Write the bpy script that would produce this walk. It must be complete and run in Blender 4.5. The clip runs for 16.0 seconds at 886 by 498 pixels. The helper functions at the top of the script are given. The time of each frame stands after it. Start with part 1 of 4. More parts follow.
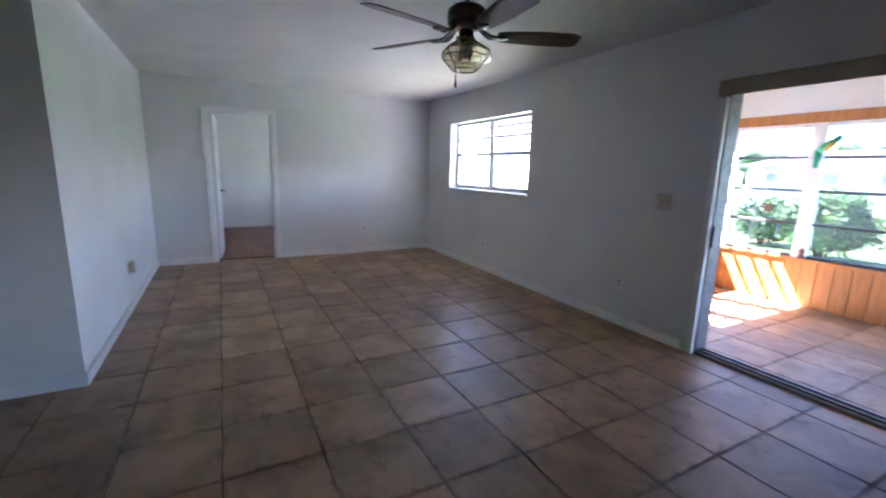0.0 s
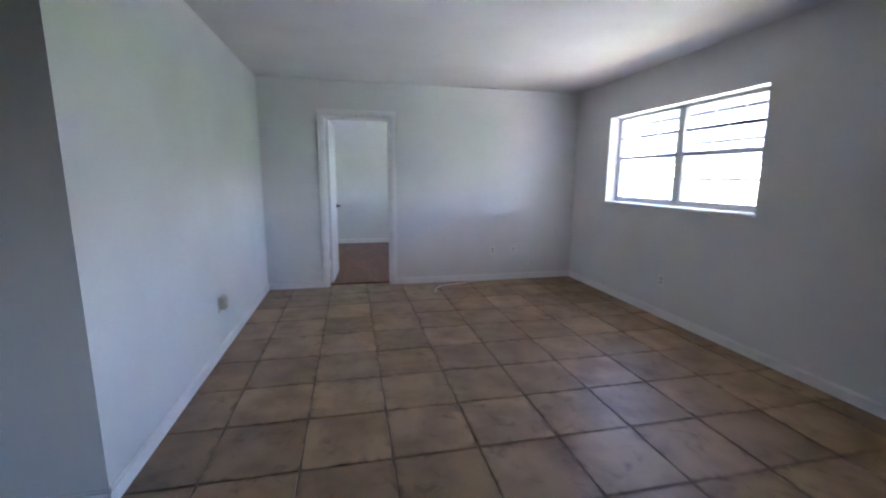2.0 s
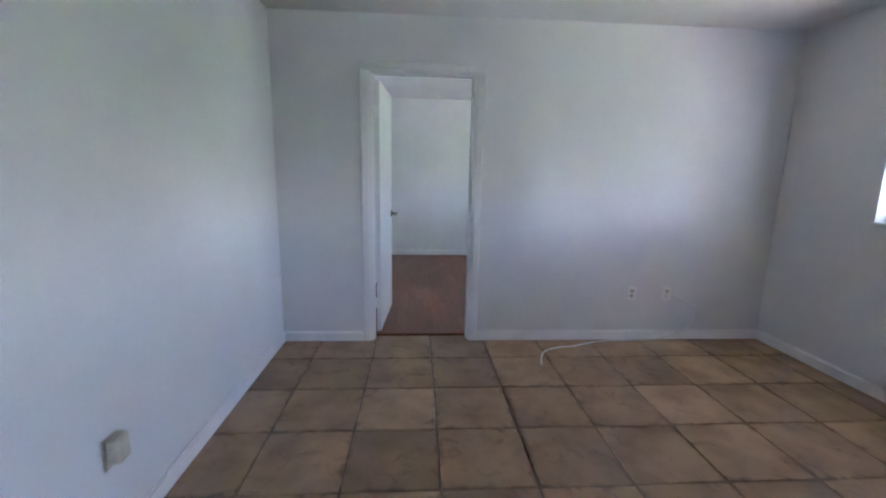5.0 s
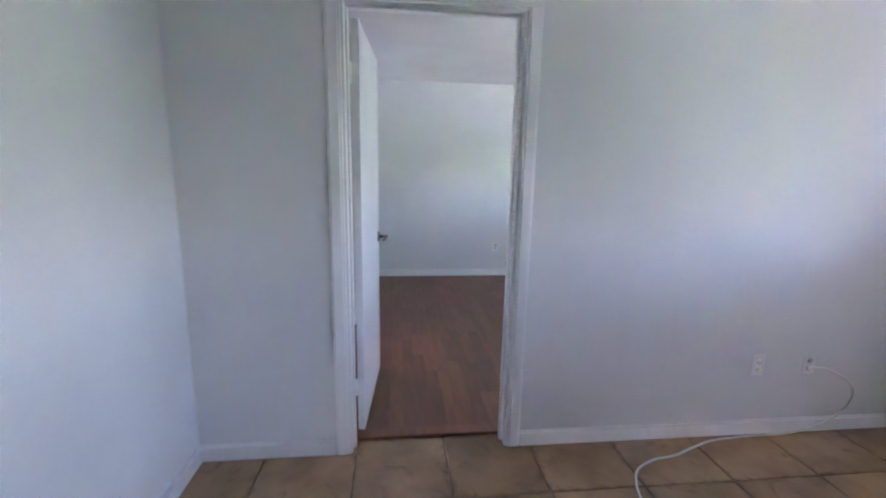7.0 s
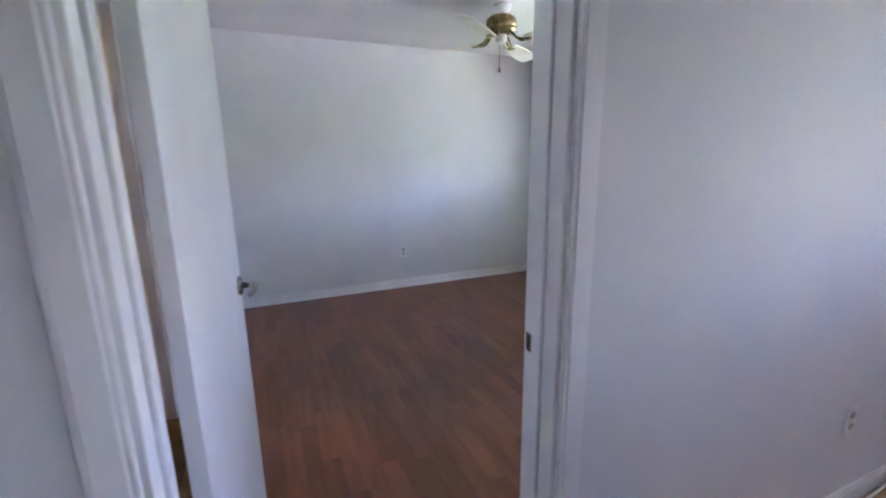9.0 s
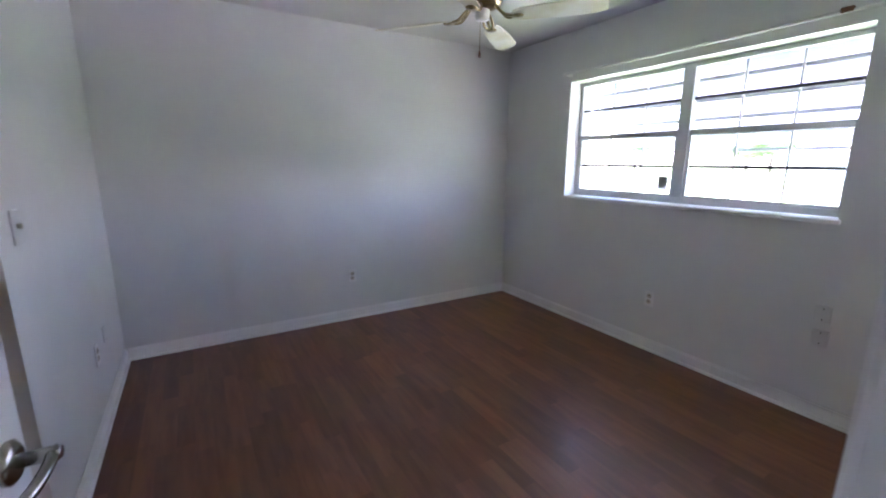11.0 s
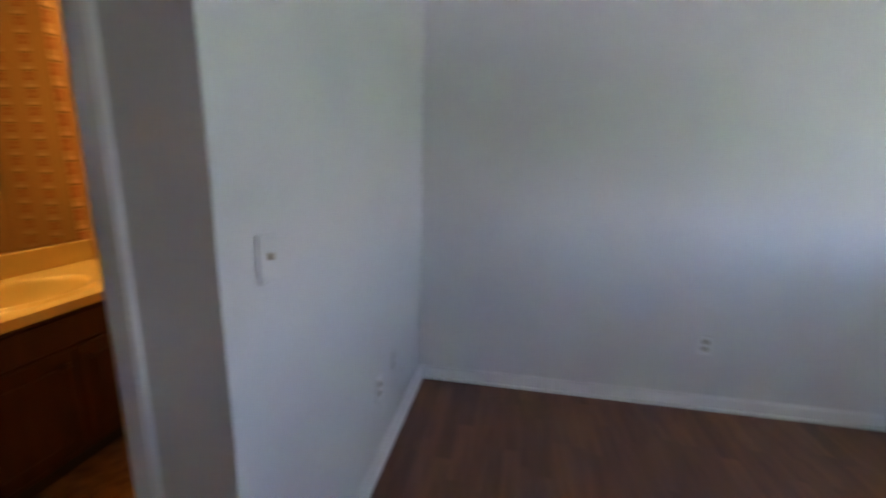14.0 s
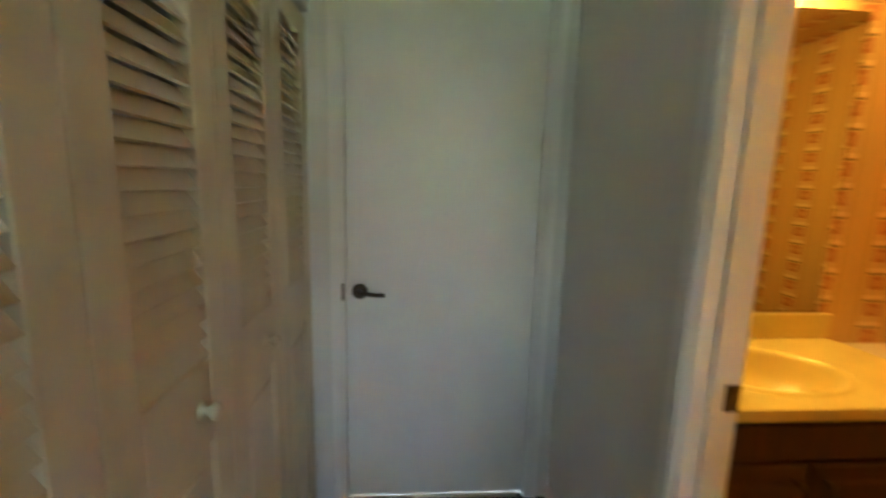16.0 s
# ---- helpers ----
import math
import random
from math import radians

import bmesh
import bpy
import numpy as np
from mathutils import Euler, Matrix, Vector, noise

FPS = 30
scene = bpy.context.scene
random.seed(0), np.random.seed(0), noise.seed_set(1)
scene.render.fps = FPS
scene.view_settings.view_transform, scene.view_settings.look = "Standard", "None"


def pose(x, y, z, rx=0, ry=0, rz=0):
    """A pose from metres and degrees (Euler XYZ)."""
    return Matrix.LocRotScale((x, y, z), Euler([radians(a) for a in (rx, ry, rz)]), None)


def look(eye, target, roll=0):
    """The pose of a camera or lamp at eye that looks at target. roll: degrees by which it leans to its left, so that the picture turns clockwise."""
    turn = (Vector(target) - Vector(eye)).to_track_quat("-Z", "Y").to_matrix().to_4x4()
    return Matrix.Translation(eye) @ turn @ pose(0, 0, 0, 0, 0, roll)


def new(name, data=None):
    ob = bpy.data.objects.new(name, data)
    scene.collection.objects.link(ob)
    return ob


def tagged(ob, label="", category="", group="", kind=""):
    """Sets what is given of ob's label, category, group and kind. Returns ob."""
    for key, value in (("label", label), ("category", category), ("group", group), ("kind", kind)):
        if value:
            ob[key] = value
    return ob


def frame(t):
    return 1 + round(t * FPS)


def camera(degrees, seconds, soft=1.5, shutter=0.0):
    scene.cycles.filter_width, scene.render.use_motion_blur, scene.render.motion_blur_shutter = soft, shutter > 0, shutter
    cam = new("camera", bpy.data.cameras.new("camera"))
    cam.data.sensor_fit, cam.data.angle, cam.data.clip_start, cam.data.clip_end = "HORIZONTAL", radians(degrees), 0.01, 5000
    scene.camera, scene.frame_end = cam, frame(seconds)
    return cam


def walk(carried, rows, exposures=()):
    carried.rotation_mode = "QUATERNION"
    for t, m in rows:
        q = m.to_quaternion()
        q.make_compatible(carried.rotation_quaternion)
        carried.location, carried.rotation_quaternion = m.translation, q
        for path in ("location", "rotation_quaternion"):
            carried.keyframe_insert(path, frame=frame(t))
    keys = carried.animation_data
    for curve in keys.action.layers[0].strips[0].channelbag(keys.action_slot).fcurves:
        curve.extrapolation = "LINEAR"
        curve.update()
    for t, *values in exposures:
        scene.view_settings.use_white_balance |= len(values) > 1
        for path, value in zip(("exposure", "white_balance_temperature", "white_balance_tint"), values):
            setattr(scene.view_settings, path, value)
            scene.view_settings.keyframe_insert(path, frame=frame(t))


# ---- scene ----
cam = camera(93.4, 16.0, 2.0, 0.5)

PATH = [
    (0, (0.252, 0.003, 1.359), (1.173, 1.738, 0.984), 1.5),
    (0.5, (0.333, 0.31, 1.363), (1.118, 2.118, 1.026), 1.2),
    (1, (0.369, 0.623, 1.366), (1.011, 2.483, 1.006), 1.8),
    (1.5, (0.4, 0.959, 1.363), (0.991, 2.833, 0.99), -0.0),
    (2, (0.445, 1.319, 1.345), (0.868, 3.244, 1.009), 0.4),
    (2.5, (0.455, 1.679, 1.345), (0.772, 3.624, 1.005), 1.2),
    (3, (0.473, 2.037, 1.351), (0.759, 3.987, 1.007), -0.3),
    (3.5, (0.523, 2.367, 1.352), (0.696, 4.334, 1.032), 0.2),
    (4, (0.523, 2.654, 1.351), (0.645, 4.615, 0.978), 1.4),
    (6.5, (0.415, 4.342, 1.37), (0.547, 6.306, 1.017), 0.5),
    (7, (0.38, 4.649, 1.373), (0.589, 6.604, 1.006), 1.1),
    (7.5, (0.331, 4.976, 1.366), (0.694, 6.904, 0.977), -0.4),
    (8, (0.339, 5.284, 1.356), (0.751, 7.201, 0.961), -0.3),
    (8.5, (0.364, 5.554, 1.353), (0.899, 7.433, 0.925), 0.7),
    (9, (0.357, 5.833, 1.357), (1.114, 7.636, 0.937), -0.8),
    (9.5, (0.405, 6.097, 1.337), (1.213, 7.87, 0.885), -0.3),
    (10, (0.482, 6.329, 1.362), (1.364, 8.08, 0.968), 0.4),
    (10.2, (0.495, 6.395, 1.367), (1.394, 8.137, 0.955), 0.4),
    (12.3, (0.572, 6.838, 1.398), (1.725, 8.430, 1.028), 0.8),
    (12.5, (0.603, 6.905, 1.396), (1.651, 8.569, 1.047), 0.9),
    (13, (0.673, 7.081, 1.386), (1.4, 8.898, 0.972), 0.9),
    (13.5, (0.683, 7.315, 1.383), (1.04, 9.244, 0.992), -0.7),
    (14, (0.56, 7.6, 1.396), (0.225, 9.523, 0.972), 1.4),
    (14.5, (0.476, 7.64, 1.39), (-0.545, 9.318, 1.012), 1.6),
    (14.8, (0.345, 7.666, 1.383), (-0.966, 9.142, 1.05), 1.2),
    (15.2, (0.165, 7.67, 1.396), (-1.455, 8.795, 1.055), 1.4),
    (15.6, (0.012, 7.655, 1.422), (-1.852, 8.285, 1.063), 1.1),
    (16, (-0.113, 7.640, 1.447), (-2.083, 7.788, 1.128), 1.5),
]
EXPOSURES = [(0.0, 5.58, 5450, 27), (4.0, 5.53, 5450, 27), (6.5, 5.78, 5450, 29), (9.0, 5.54, 5550, 38), (10.2, 5.32, 5650, 39), (12.5, 4.6, 5750, 36), (14.0, 4.98, 5700, 33), (15.0, 5.15, 5800, 20), (16.0, 5.66, 5900, 6)]
walk(cam, [(t, look(eye, target, roll)) for t, eye, target, roll in PATH], EXPOSURES)

# ---- light ----
world = bpy.data.worlds.new("world")
scene.world = world
world.use_nodes = True
wn = world.node_tree
sky = wn.nodes.new("ShaderNodeTexSky")
sky.sky_type = "NISHITA"
sky.sun_disc = False
sky.sun_elevation = radians(60)
sky.sun_rotation = radians(-20)
wn.nodes["Background"].inputs["Strength"].default_value = 0.15
wn.links.new(sky.outputs[0], wn.nodes["Background"].inputs["Color"])
sun = new("sun", bpy.data.lights.new("sun", "SUN"))
sun.data.energy = 4.0
sun.data.angle = radians(0.5)
sun.data.color = (1.0, 0.95, 0.87)
sun.matrix_world = look((0, 0, 20), (4.0, -11.0, 0))


# ---- materials ----
def mat(name, color, rough=0.6, metal=0.0, vary=0.06, scale=6.0, grain=60.0, bump=0.08, dist=0.002, rand=0.0, coat=0.0, alt=None):
    """A painted or plain surface with two scales of variation, grain relief and optional change per object."""
    m = bpy.data.materials.new(name)
    m.use_nodes = True
    nt = m.node_tree
    b = nt.nodes["Principled BSDF"]
    b.inputs["Roughness"].default_value = rough
    b.inputs["Metallic"].default_value = metal
    b.inputs["Coat Weight"].default_value = coat
    tc = nt.nodes.new("ShaderNodeTexCoord")
    n1 = nt.nodes.new("ShaderNodeTexNoise")
    n1.inputs["Scale"].default_value = scale
    n1.inputs["Detail"].default_value = 5
    n2 = nt.nodes.new("ShaderNodeTexNoise")
    n2.inputs["Scale"].default_value = grain
    n2.inputs["Detail"].default_value = 3
    nt.links.new(tc.outputs["Object"], n1.inputs["Vector"])
    nt.links.new(tc.outputs["Object"], n2.inputs["Vector"])
    ramp = nt.nodes.new("ShaderNodeMix")
    ramp.data_type = "RGBA"
    a = alt or [c * (1 - 2.5 * vary) for c in color]
    ramp.inputs[6].default_value = (*a, 1)
    ramp.inputs[7].default_value = (*[min(1, c * (1 + vary)) for c in color], 1)
    mr = nt.nodes.new("ShaderNodeMapRange")
    mr.inputs["From Min"].default_value = 0.3
    mr.inputs["From Max"].default_value = 0.62
    nt.links.new(n1.outputs["Fac"], mr.inputs["Value"])
    nt.links.new(mr.outputs[0], ramp.inputs[0])
    out = ramp.outputs[2]
    if rand:
        oi = nt.nodes.new("ShaderNodeObjectInfo")
        hs = nt.nodes.new("ShaderNodeHueSaturation")
        r2 = nt.nodes.new("ShaderNodeMapRange")
        r2.inputs["To Min"].default_value = 1 - rand
        r2.inputs["To Max"].default_value = 1 + rand
        nt.links.new(oi.outputs["Random"], r2.inputs["Value"])
        nt.links.new(r2.outputs[0], hs.inputs["Value"])
        nt.links.new(out, hs.inputs["Color"])
        out = hs.outputs[0]
    nt.links.new(out, b.inputs["Base Color"])
    bp = nt.nodes.new("ShaderNodeBump")
    bp.inputs["Strength"].default_value = bump
    bp.inputs["Distance"].default_value = dist
    nt.links.new(n2.outputs["Fac"], bp.inputs["Height"])
    nt.links.new(bp.outputs[0], b.inputs["Normal"])
    return m


def wood(name, light, dark, rough=0.35, stretch=(14, 1.2, 14), rand=0.0, coat=0.2):
    """Wood with grain drawn out along one axis."""
    m = mat(name, light, rough, alt=dark, rand=rand, coat=coat, bump=0.05, scale=3.0)
    nt = m.node_tree
    mp = nt.nodes.new("ShaderNodeMapping")
    mp.inputs["Scale"].default_value = stretch
    tc = [n for n in nt.nodes if n.bl_idname == "ShaderNodeTexCoord"][0]
    nt.links.new(tc.outputs["Object"], mp.inputs["Vector"])
    if rand:
        oi = nt.nodes.new("ShaderNodeObjectInfo")
        off = nt.nodes.new("ShaderNodeVectorMath")
        off.operation = "MULTIPLY"
        off.inputs[1].default_value = (37, 91, 53)
        nt.links.new(oi.outputs["Random"], off.inputs[0])
        nt.links.new(off.outputs[0], mp.inputs["Location"])
    for n in nt.nodes:
        if n.bl_idname == "ShaderNodeTexNoise":
            nt.links.new(mp.outputs[0], n.inputs["Vector"])
    return m


def glow(name, color, strength):
    m = bpy.data.materials.new(name)
    m.use_nodes = True
    b = m.node_tree.nodes["Principled BSDF"]
    b.inputs["Base Color"].default_value = (0.9, 0.85, 0.75, 1)
    b.inputs["Emission Color"].default_value = (*color, 1)
    b.inputs["Emission Strength"].default_value = strength
    return m


def pane_mat(name, tint=(1, 1, 1), gloss=0.05):
    m = bpy.data.materials.new(name)
    m.use_nodes = True
    nt = m.node_tree
    nt.nodes.remove(nt.nodes["Principled BSDF"])
    t = nt.nodes.new("ShaderNodeBsdfTransparent")
    t.inputs[0].default_value = (*tint, 1)
    g = nt.nodes.new("ShaderNodeBsdfGlossy")
    g.inputs["Roughness"].default_value = 0.03
    mx = nt.nodes.new("ShaderNodeMixShader")
    mx.inputs[0].default_value = gloss
    nt.links.new(t.outputs[0], mx.inputs[1])
    nt.links.new(g.outputs[0], mx.inputs[2])
    nt.links.new(mx.outputs[0], nt.nodes["Material Output"].inputs[0])
    return m


def tile_mat(name, hi, lo, dark):
    """Rustic glazed floor tile: mottled body, dark stains, change from tile to tile."""
    m = mat(name, hi, 0.33, alt=lo, rand=0.2, scale=4.5, bump=0.16, grain=22, dist=0.004)
    nt = m.node_tree
    b = nt.nodes["Principled BSDF"]
    tc = [n for n in nt.nodes if n.bl_idname == "ShaderNodeTexCoord"][0]
    oi = [n for n in nt.nodes if n.bl_idname == "ShaderNodeObjectInfo"][0]
    add = nt.nodes.new("ShaderNodeVectorMath")
    add.operation = "MULTIPLY_ADD"
    add.inputs[1].default_value = (41, 73, 17)
    nt.links.new(oi.outputs["Random"], add.inputs[0])
    nt.links.new(tc.outputs["Object"], add.inputs[2])
    for n in [n for n in nt.nodes if n.bl_idname == "ShaderNodeTexNoise"]:
        nt.links.new(add.outputs[0], n.inputs["Vector"])
    n3 = nt.nodes.new("ShaderNodeTexNoise")
    n3.inputs["Scale"].default_value = 7
    n3.inputs["Detail"].default_value = 8
    n3.inputs["Roughness"].default_value = 0.65
    n3.inputs["Distortion"].default_value = 1.2
    nt.links.new(add.outputs[0], n3.inputs["Vector"])
    mr = nt.nodes.new("ShaderNodeMapRange")
    mr.inputs["From Min"].default_value = 0.56
    mr.inputs["From Max"].default_value = 0.78
    mr.inputs["To Max"].default_value = 0.75
    nt.links.new(n3.outputs["Fac"], mr.inputs["Value"])
    sp = nt.nodes.new("ShaderNodeSeparateXYZ")
    nt.links.new(tc.outputs["Object"], sp.inputs[0])
    edge = []
    for k in (0, 1):
        ab = nt.nodes.new("ShaderNodeMath")
        ab.operation = "ABSOLUTE"
        nt.links.new(sp.outputs[k], ab.inputs[0])
        edge.append(ab.outputs[0])
    far = nt.nodes.new("ShaderNodeMath")
    far.operation = "MAXIMUM"
    nt.links.new(edge[0], far.inputs[0])
    nt.links.new(edge[1], far.inputs[1])
    rim = nt.nodes.new("ShaderNodeMapRange")
    rim.inputs["From Min"].default_value = 0.185
    rim.inputs["From Max"].default_value = 0.216
    rim.inputs["To Max"].default_value = 0.15
    nt.links.new(far.outputs[0], rim.inputs["Value"])
    dirt = nt.nodes.new("ShaderNodeMath")
    nt.links.new(rim.outputs[0], dirt.inputs[0])
    nt.links.new(n3.outputs["Fac"], dirt.inputs[1])
    nt.links.new(dirt.outputs[0], mr.inputs["Value"])
    mx = nt.nodes.new("ShaderNodeMix")
    mx.data_type = "RGBA"
    src = b.inputs["Base Color"].links[0].from_socket
    nt.links.new(mr.outputs[0], mx.inputs[0])
    nt.links.new(src, mx.inputs[6])
    mx.inputs[7].default_value = (*dark, 1)
    nt.links.new(mx.outputs[2], b.inputs["Base Color"])
    rr = nt.nodes.new("ShaderNodeMapRange")
    rr.inputs["To Min"].default_value = 0.28
    rr.inputs["To Max"].default_value = 0.55
    nt.links.new(n3.outputs["Fac"], rr.inputs["Value"])
    nt.links.new(rr.outputs[0], b.inputs["Roughness"])
    return m


def paper_mat(name):
    """Striped wallpaper: plain gold bands between columns of framed blossoms with cream scrolls."""
    m = bpy.data.materials.new(name)
    m.use_nodes = True
    nt = m.node_tree
    b = nt.nodes["Principled BSDF"]
    b.inputs["Roughness"].default_value = 0.55
    tc = nt.nodes.new("ShaderNodeTexCoord")
    sp = nt.nodes.new("ShaderNodeSeparateXYZ")
    nt.links.new(tc.outputs["Object"], sp.inputs[0])

    def calc(op, a, c=None, d=None):
        n = nt.nodes.new("ShaderNodeMath")
        n.operation = op
        for i, v in enumerate((a, c, d)):
            if v is None:
                continue
            if isinstance(v, (int, float)):
                n.inputs[i].default_value = v
            else:
                nt.links.new(v, n.inputs[i])
        return n.outputs[0]

    def mixed(f, a, c):
        n = nt.nodes.new("ShaderNodeMix")
        n.data_type = "RGBA"
        nt.links.new(f, n.inputs[0])
        for s, v in ((6, a), (7, c)):
            if isinstance(v, tuple):
                n.inputs[s].default_value = (*v, 1)
            else:
                nt.links.new(v, n.inputs[s])
        return n.outputs[2]

    run = calc("ADD", sp.outputs[0], sp.outputs[1])
    u = calc("SUBTRACT", calc("FRACT", calc("DIVIDE", run, 0.26)), 0.5)
    v = calc("FRACT", calc("DIVIDE", sp.outputs[2], 0.125))
    au = calc("ABSOLUTE", u)
    wob = nt.nodes.new("ShaderNodeTexNoise")
    wob.inputs["Scale"].default_value = 55
    nt.links.new(tc.outputs["Object"], wob.inputs["Vector"])
    au2 = calc("ADD", au, calc("MULTIPLY", calc("SUBTRACT", wob.outputs["Fac"], 0.5), 0.1))
    col = calc("LESS_THAN", au2, 0.21)
    flower = calc("MULTIPLY", calc("LESS_THAN", au2, 0.14), calc("LESS_THAN", calc("ABSOLUTE", calc("SUBTRACT", v, 0.35)), 0.24))
    cream = calc("MULTIPLY", calc("LESS_THAN", au2, 0.22), calc("LESS_THAN", calc("ABSOLUTE", calc("SUBTRACT", v, 0.82)), 0.075))
    line = calc("MULTIPLY", calc("LESS_THAN", au2, 0.19), calc("LESS_THAN", calc("ABSOLUTE", calc("SUBTRACT", v, 0.68)), 0.035))
    edge = calc("LESS_THAN", calc("ABSOLUTE", calc("SUBTRACT", au, 0.27)), 0.03)
    c = mixed(col, (0.60, 0.40, 0.15), (0.63, 0.43, 0.19))
    c = mixed(edge, c, (0.52, 0.33, 0.115))
    c = mixed(flower, c, (0.46, 0.2, 0.075))
    heart = calc("MULTIPLY", calc("LESS_THAN", au2, 0.06), calc("LESS_THAN", calc("ABSOLUTE", calc("SUBTRACT", v, 0.35)), 0.11))
    c = mixed(heart, c, (0.62, 0.36, 0.14))
    c = mixed(cream, c, (0.76, 0.58, 0.28))
    c = mixed(line, c, (0.24, 0.17, 0.08))
    nt.links.new(c, b.inputs["Base Color"])
    return m


PAINT = mat("wall_paint", (0.78, 0.785, 0.77), 0.55, vary=0.02, scale=1.6, grain=90, bump=0.12, dist=0.0015)
CEIL = mat("ceiling_paint", (0.74, 0.735, 0.71), 0.8, vary=0.02, scale=2.0, grain=45, bump=0.3, dist=0.003)
TRIM = mat("trim_paint", (0.88, 0.88, 0.87), 0.35, vary=0.02, scale=4, bump=0.05)
DOORP = mat("door_paint", (0.82, 0.82, 0.82), 0.35, vary=0.02, scale=3, bump=0.04)
CREAM = mat("louver_paint", (0.63, 0.575, 0.43), 0.45, vary=0.04, scale=5, bump=0.06)
TILE = tile_mat("floor_tile", (0.38, 0.24, 0.13), (0.25, 0.15, 0.08), (0.09, 0.052, 0.032))
GROUT = mat("grout", (0.19, 0.135, 0.095), 0.9, vary=0.2, scale=9, bump=0.3)
LAMI = wood("laminate", (0.19, 0.074, 0.036), (0.15, 0.054, 0.027), 0.4, (9, 1.2, 9), rand=0.2, coat=0.05)
DARKWOOD = wood("cabinet_wood", (0.055, 0.015, 0.006), (0.028, 0.008, 0.004), 0.4, (14, 14, 1.4))
PANELW = wood("panel_wood", (0.52, 0.24, 0.07), (0.38, 0.16, 0.045), 0.4, (12, 12, 1.0), rand=0.1)
BLADEW = wood("blade_wood", (0.07, 0.04, 0.025), (0.035, 0.02, 0.014), 0.4, (8, 8, 8))
BLADE2 = mat("blade_white", (0.78, 0.77, 0.70), 0.4, vary=0.06, scale=7, alt=(0.72, 0.68, 0.48))
BRASS = mat("brass", (0.62, 0.47, 0.2), 0.22, metal=1.0, vary=0.1, scale=20)
BAR = mat("dark_window_bar", (0.07, 0.07, 0.075), 0.5, vary=0.15, scale=20)
BRASSD = mat("antique_brass", (0.36, 0.29, 0.15), 0.28, metal=1.0, vary=0.2, scale=25)
BRONZE = mat("dark_bronze", (0.07, 0.05, 0.035), 0.35, metal=0.8, vary=0.2, scale=20)
NICKEL = mat("nickel", (0.42, 0.39, 0.35), 0.25, metal=1.0, vary=0.08, scale=30)
ALU = mat("aluminium", (0.45, 0.45, 0.46), 0.4, metal=0.7, vary=0.1, scale=20)
ALUD = mat("grey_aluminium", (0.25, 0.25, 0.26), 0.45, metal=0.5, vary=0.1, scale=20)
WFRAME = mat("window_frame_paint", (0.62, 0.63, 0.64), 0.45, vary=0.04, scale=10)
PLASTIC = mat("white_plastic", (0.88, 0.88, 0.86), 0.35, vary=0.02)
IVORY = mat("ivory_plastic", (0.6, 0.55, 0.45), 0.4, vary=0.05, scale=30)
# Near-black: shade of holes and recesses put into colour; also the latch's colour.
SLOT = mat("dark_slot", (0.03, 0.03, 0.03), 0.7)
GLASS = pane_mat("window_glass")
TINTED = pane_mat("tinted_glass", (0.38, 0.395, 0.41), 0.06)
LAMPGLASS = pane_mat("lantern_glass", (0.93, 0.9, 0.82), 0.12)
VALANCE = mat("valance_fabric", (0.42, 0.37, 0.28), 0.85, vary=0.06, grain=150, bump=0.3)
HALLF = mat("dark_hall_floor", (0.04, 0.038, 0.036), 0.55, vary=0.2, scale=12, bump=0.2)
BATHF = mat("bath_vinyl", (0.2, 0.12, 0.06), 0.4, vary=0.2, scale=14, bump=0.15, rand=0.1)
PAPER = paper_mat("wallpaper")
MARBLE = mat("cultured_marble", (0.62, 0.51, 0.17), 0.3, vary=0.05, scale=4, bump=0.01, coat=0.1)
PORCELAIN = mat("porcelain", (0.8, 0.72, 0.6), 0.15, vary=0.02, bump=0.01, coat=0.4)
CHROME = mat("chrome", (0.6, 0.58, 0.55), 0.12, metal=1.0, vary=0.04)
GRASS = mat("grass", (0.14, 0.2, 0.06), 0.9, vary=0.2, scale=1.2, grain=25, bump=0.6, dist=0.03, alt=(0.08, 0.13, 0.035))
CONCRETE = mat("concrete", (0.5, 0.48, 0.44), 0.85, vary=0.1, scale=2.0, grain=40, bump=0.3)
LEAF = mat("leaves", (0.085, 0.16, 0.035), 0.6, vary=0.3, scale=3, alt=(0.035, 0.075, 0.02))
BARK = mat("bark", (0.12, 0.085, 0.06), 0.9, vary=0.3, scale=8, bump=0.6, dist=0.01)
STUCCO = mat("stucco", (0.7, 0.67, 0.6), 0.85, vary=0.05, grain=50, bump=0.3)
SHINGLE = mat("roof_shingle", (0.22, 0.19, 0.17), 0.9, vary=0.15, grain=30)
def sheet_mat(name, color):
    """Thin translucent fibreglass sheet."""
    m = bpy.data.materials.new(name)
    m.use_nodes = True
    nt = m.node_tree
    nt.nodes.remove(nt.nodes["Principled BSDF"])
    d = nt.nodes.new("ShaderNodeBsdfDiffuse")
    t = nt.nodes.new("ShaderNodeBsdfTranslucent")
    nz = nt.nodes.new("ShaderNodeTexNoise")
    nz.inputs["Scale"].default_value = 8
    cr = nt.nodes.new("ShaderNodeMix")
    cr.data_type = "RGBA"
    cr.inputs[6].default_value = (*[c * 0.85 for c in color], 1)
    cr.inputs[7].default_value = (*color, 1)
    nt.links.new(nz.outputs["Fac"], cr.inputs[0])
    mx = nt.nodes.new("ShaderNodeMixShader")
    mx.inputs[0].default_value = 0.45
    for n in (d, t):
        nt.links.new(cr.outputs[2], n.inputs[0])
    nt.links.new(d.outputs[0], mx.inputs[1])
    nt.links.new(t.outputs[0], mx.inputs[2])
    nt.links.new(mx.outputs[0], nt.nodes["Material Output"].inputs[0])
    return m


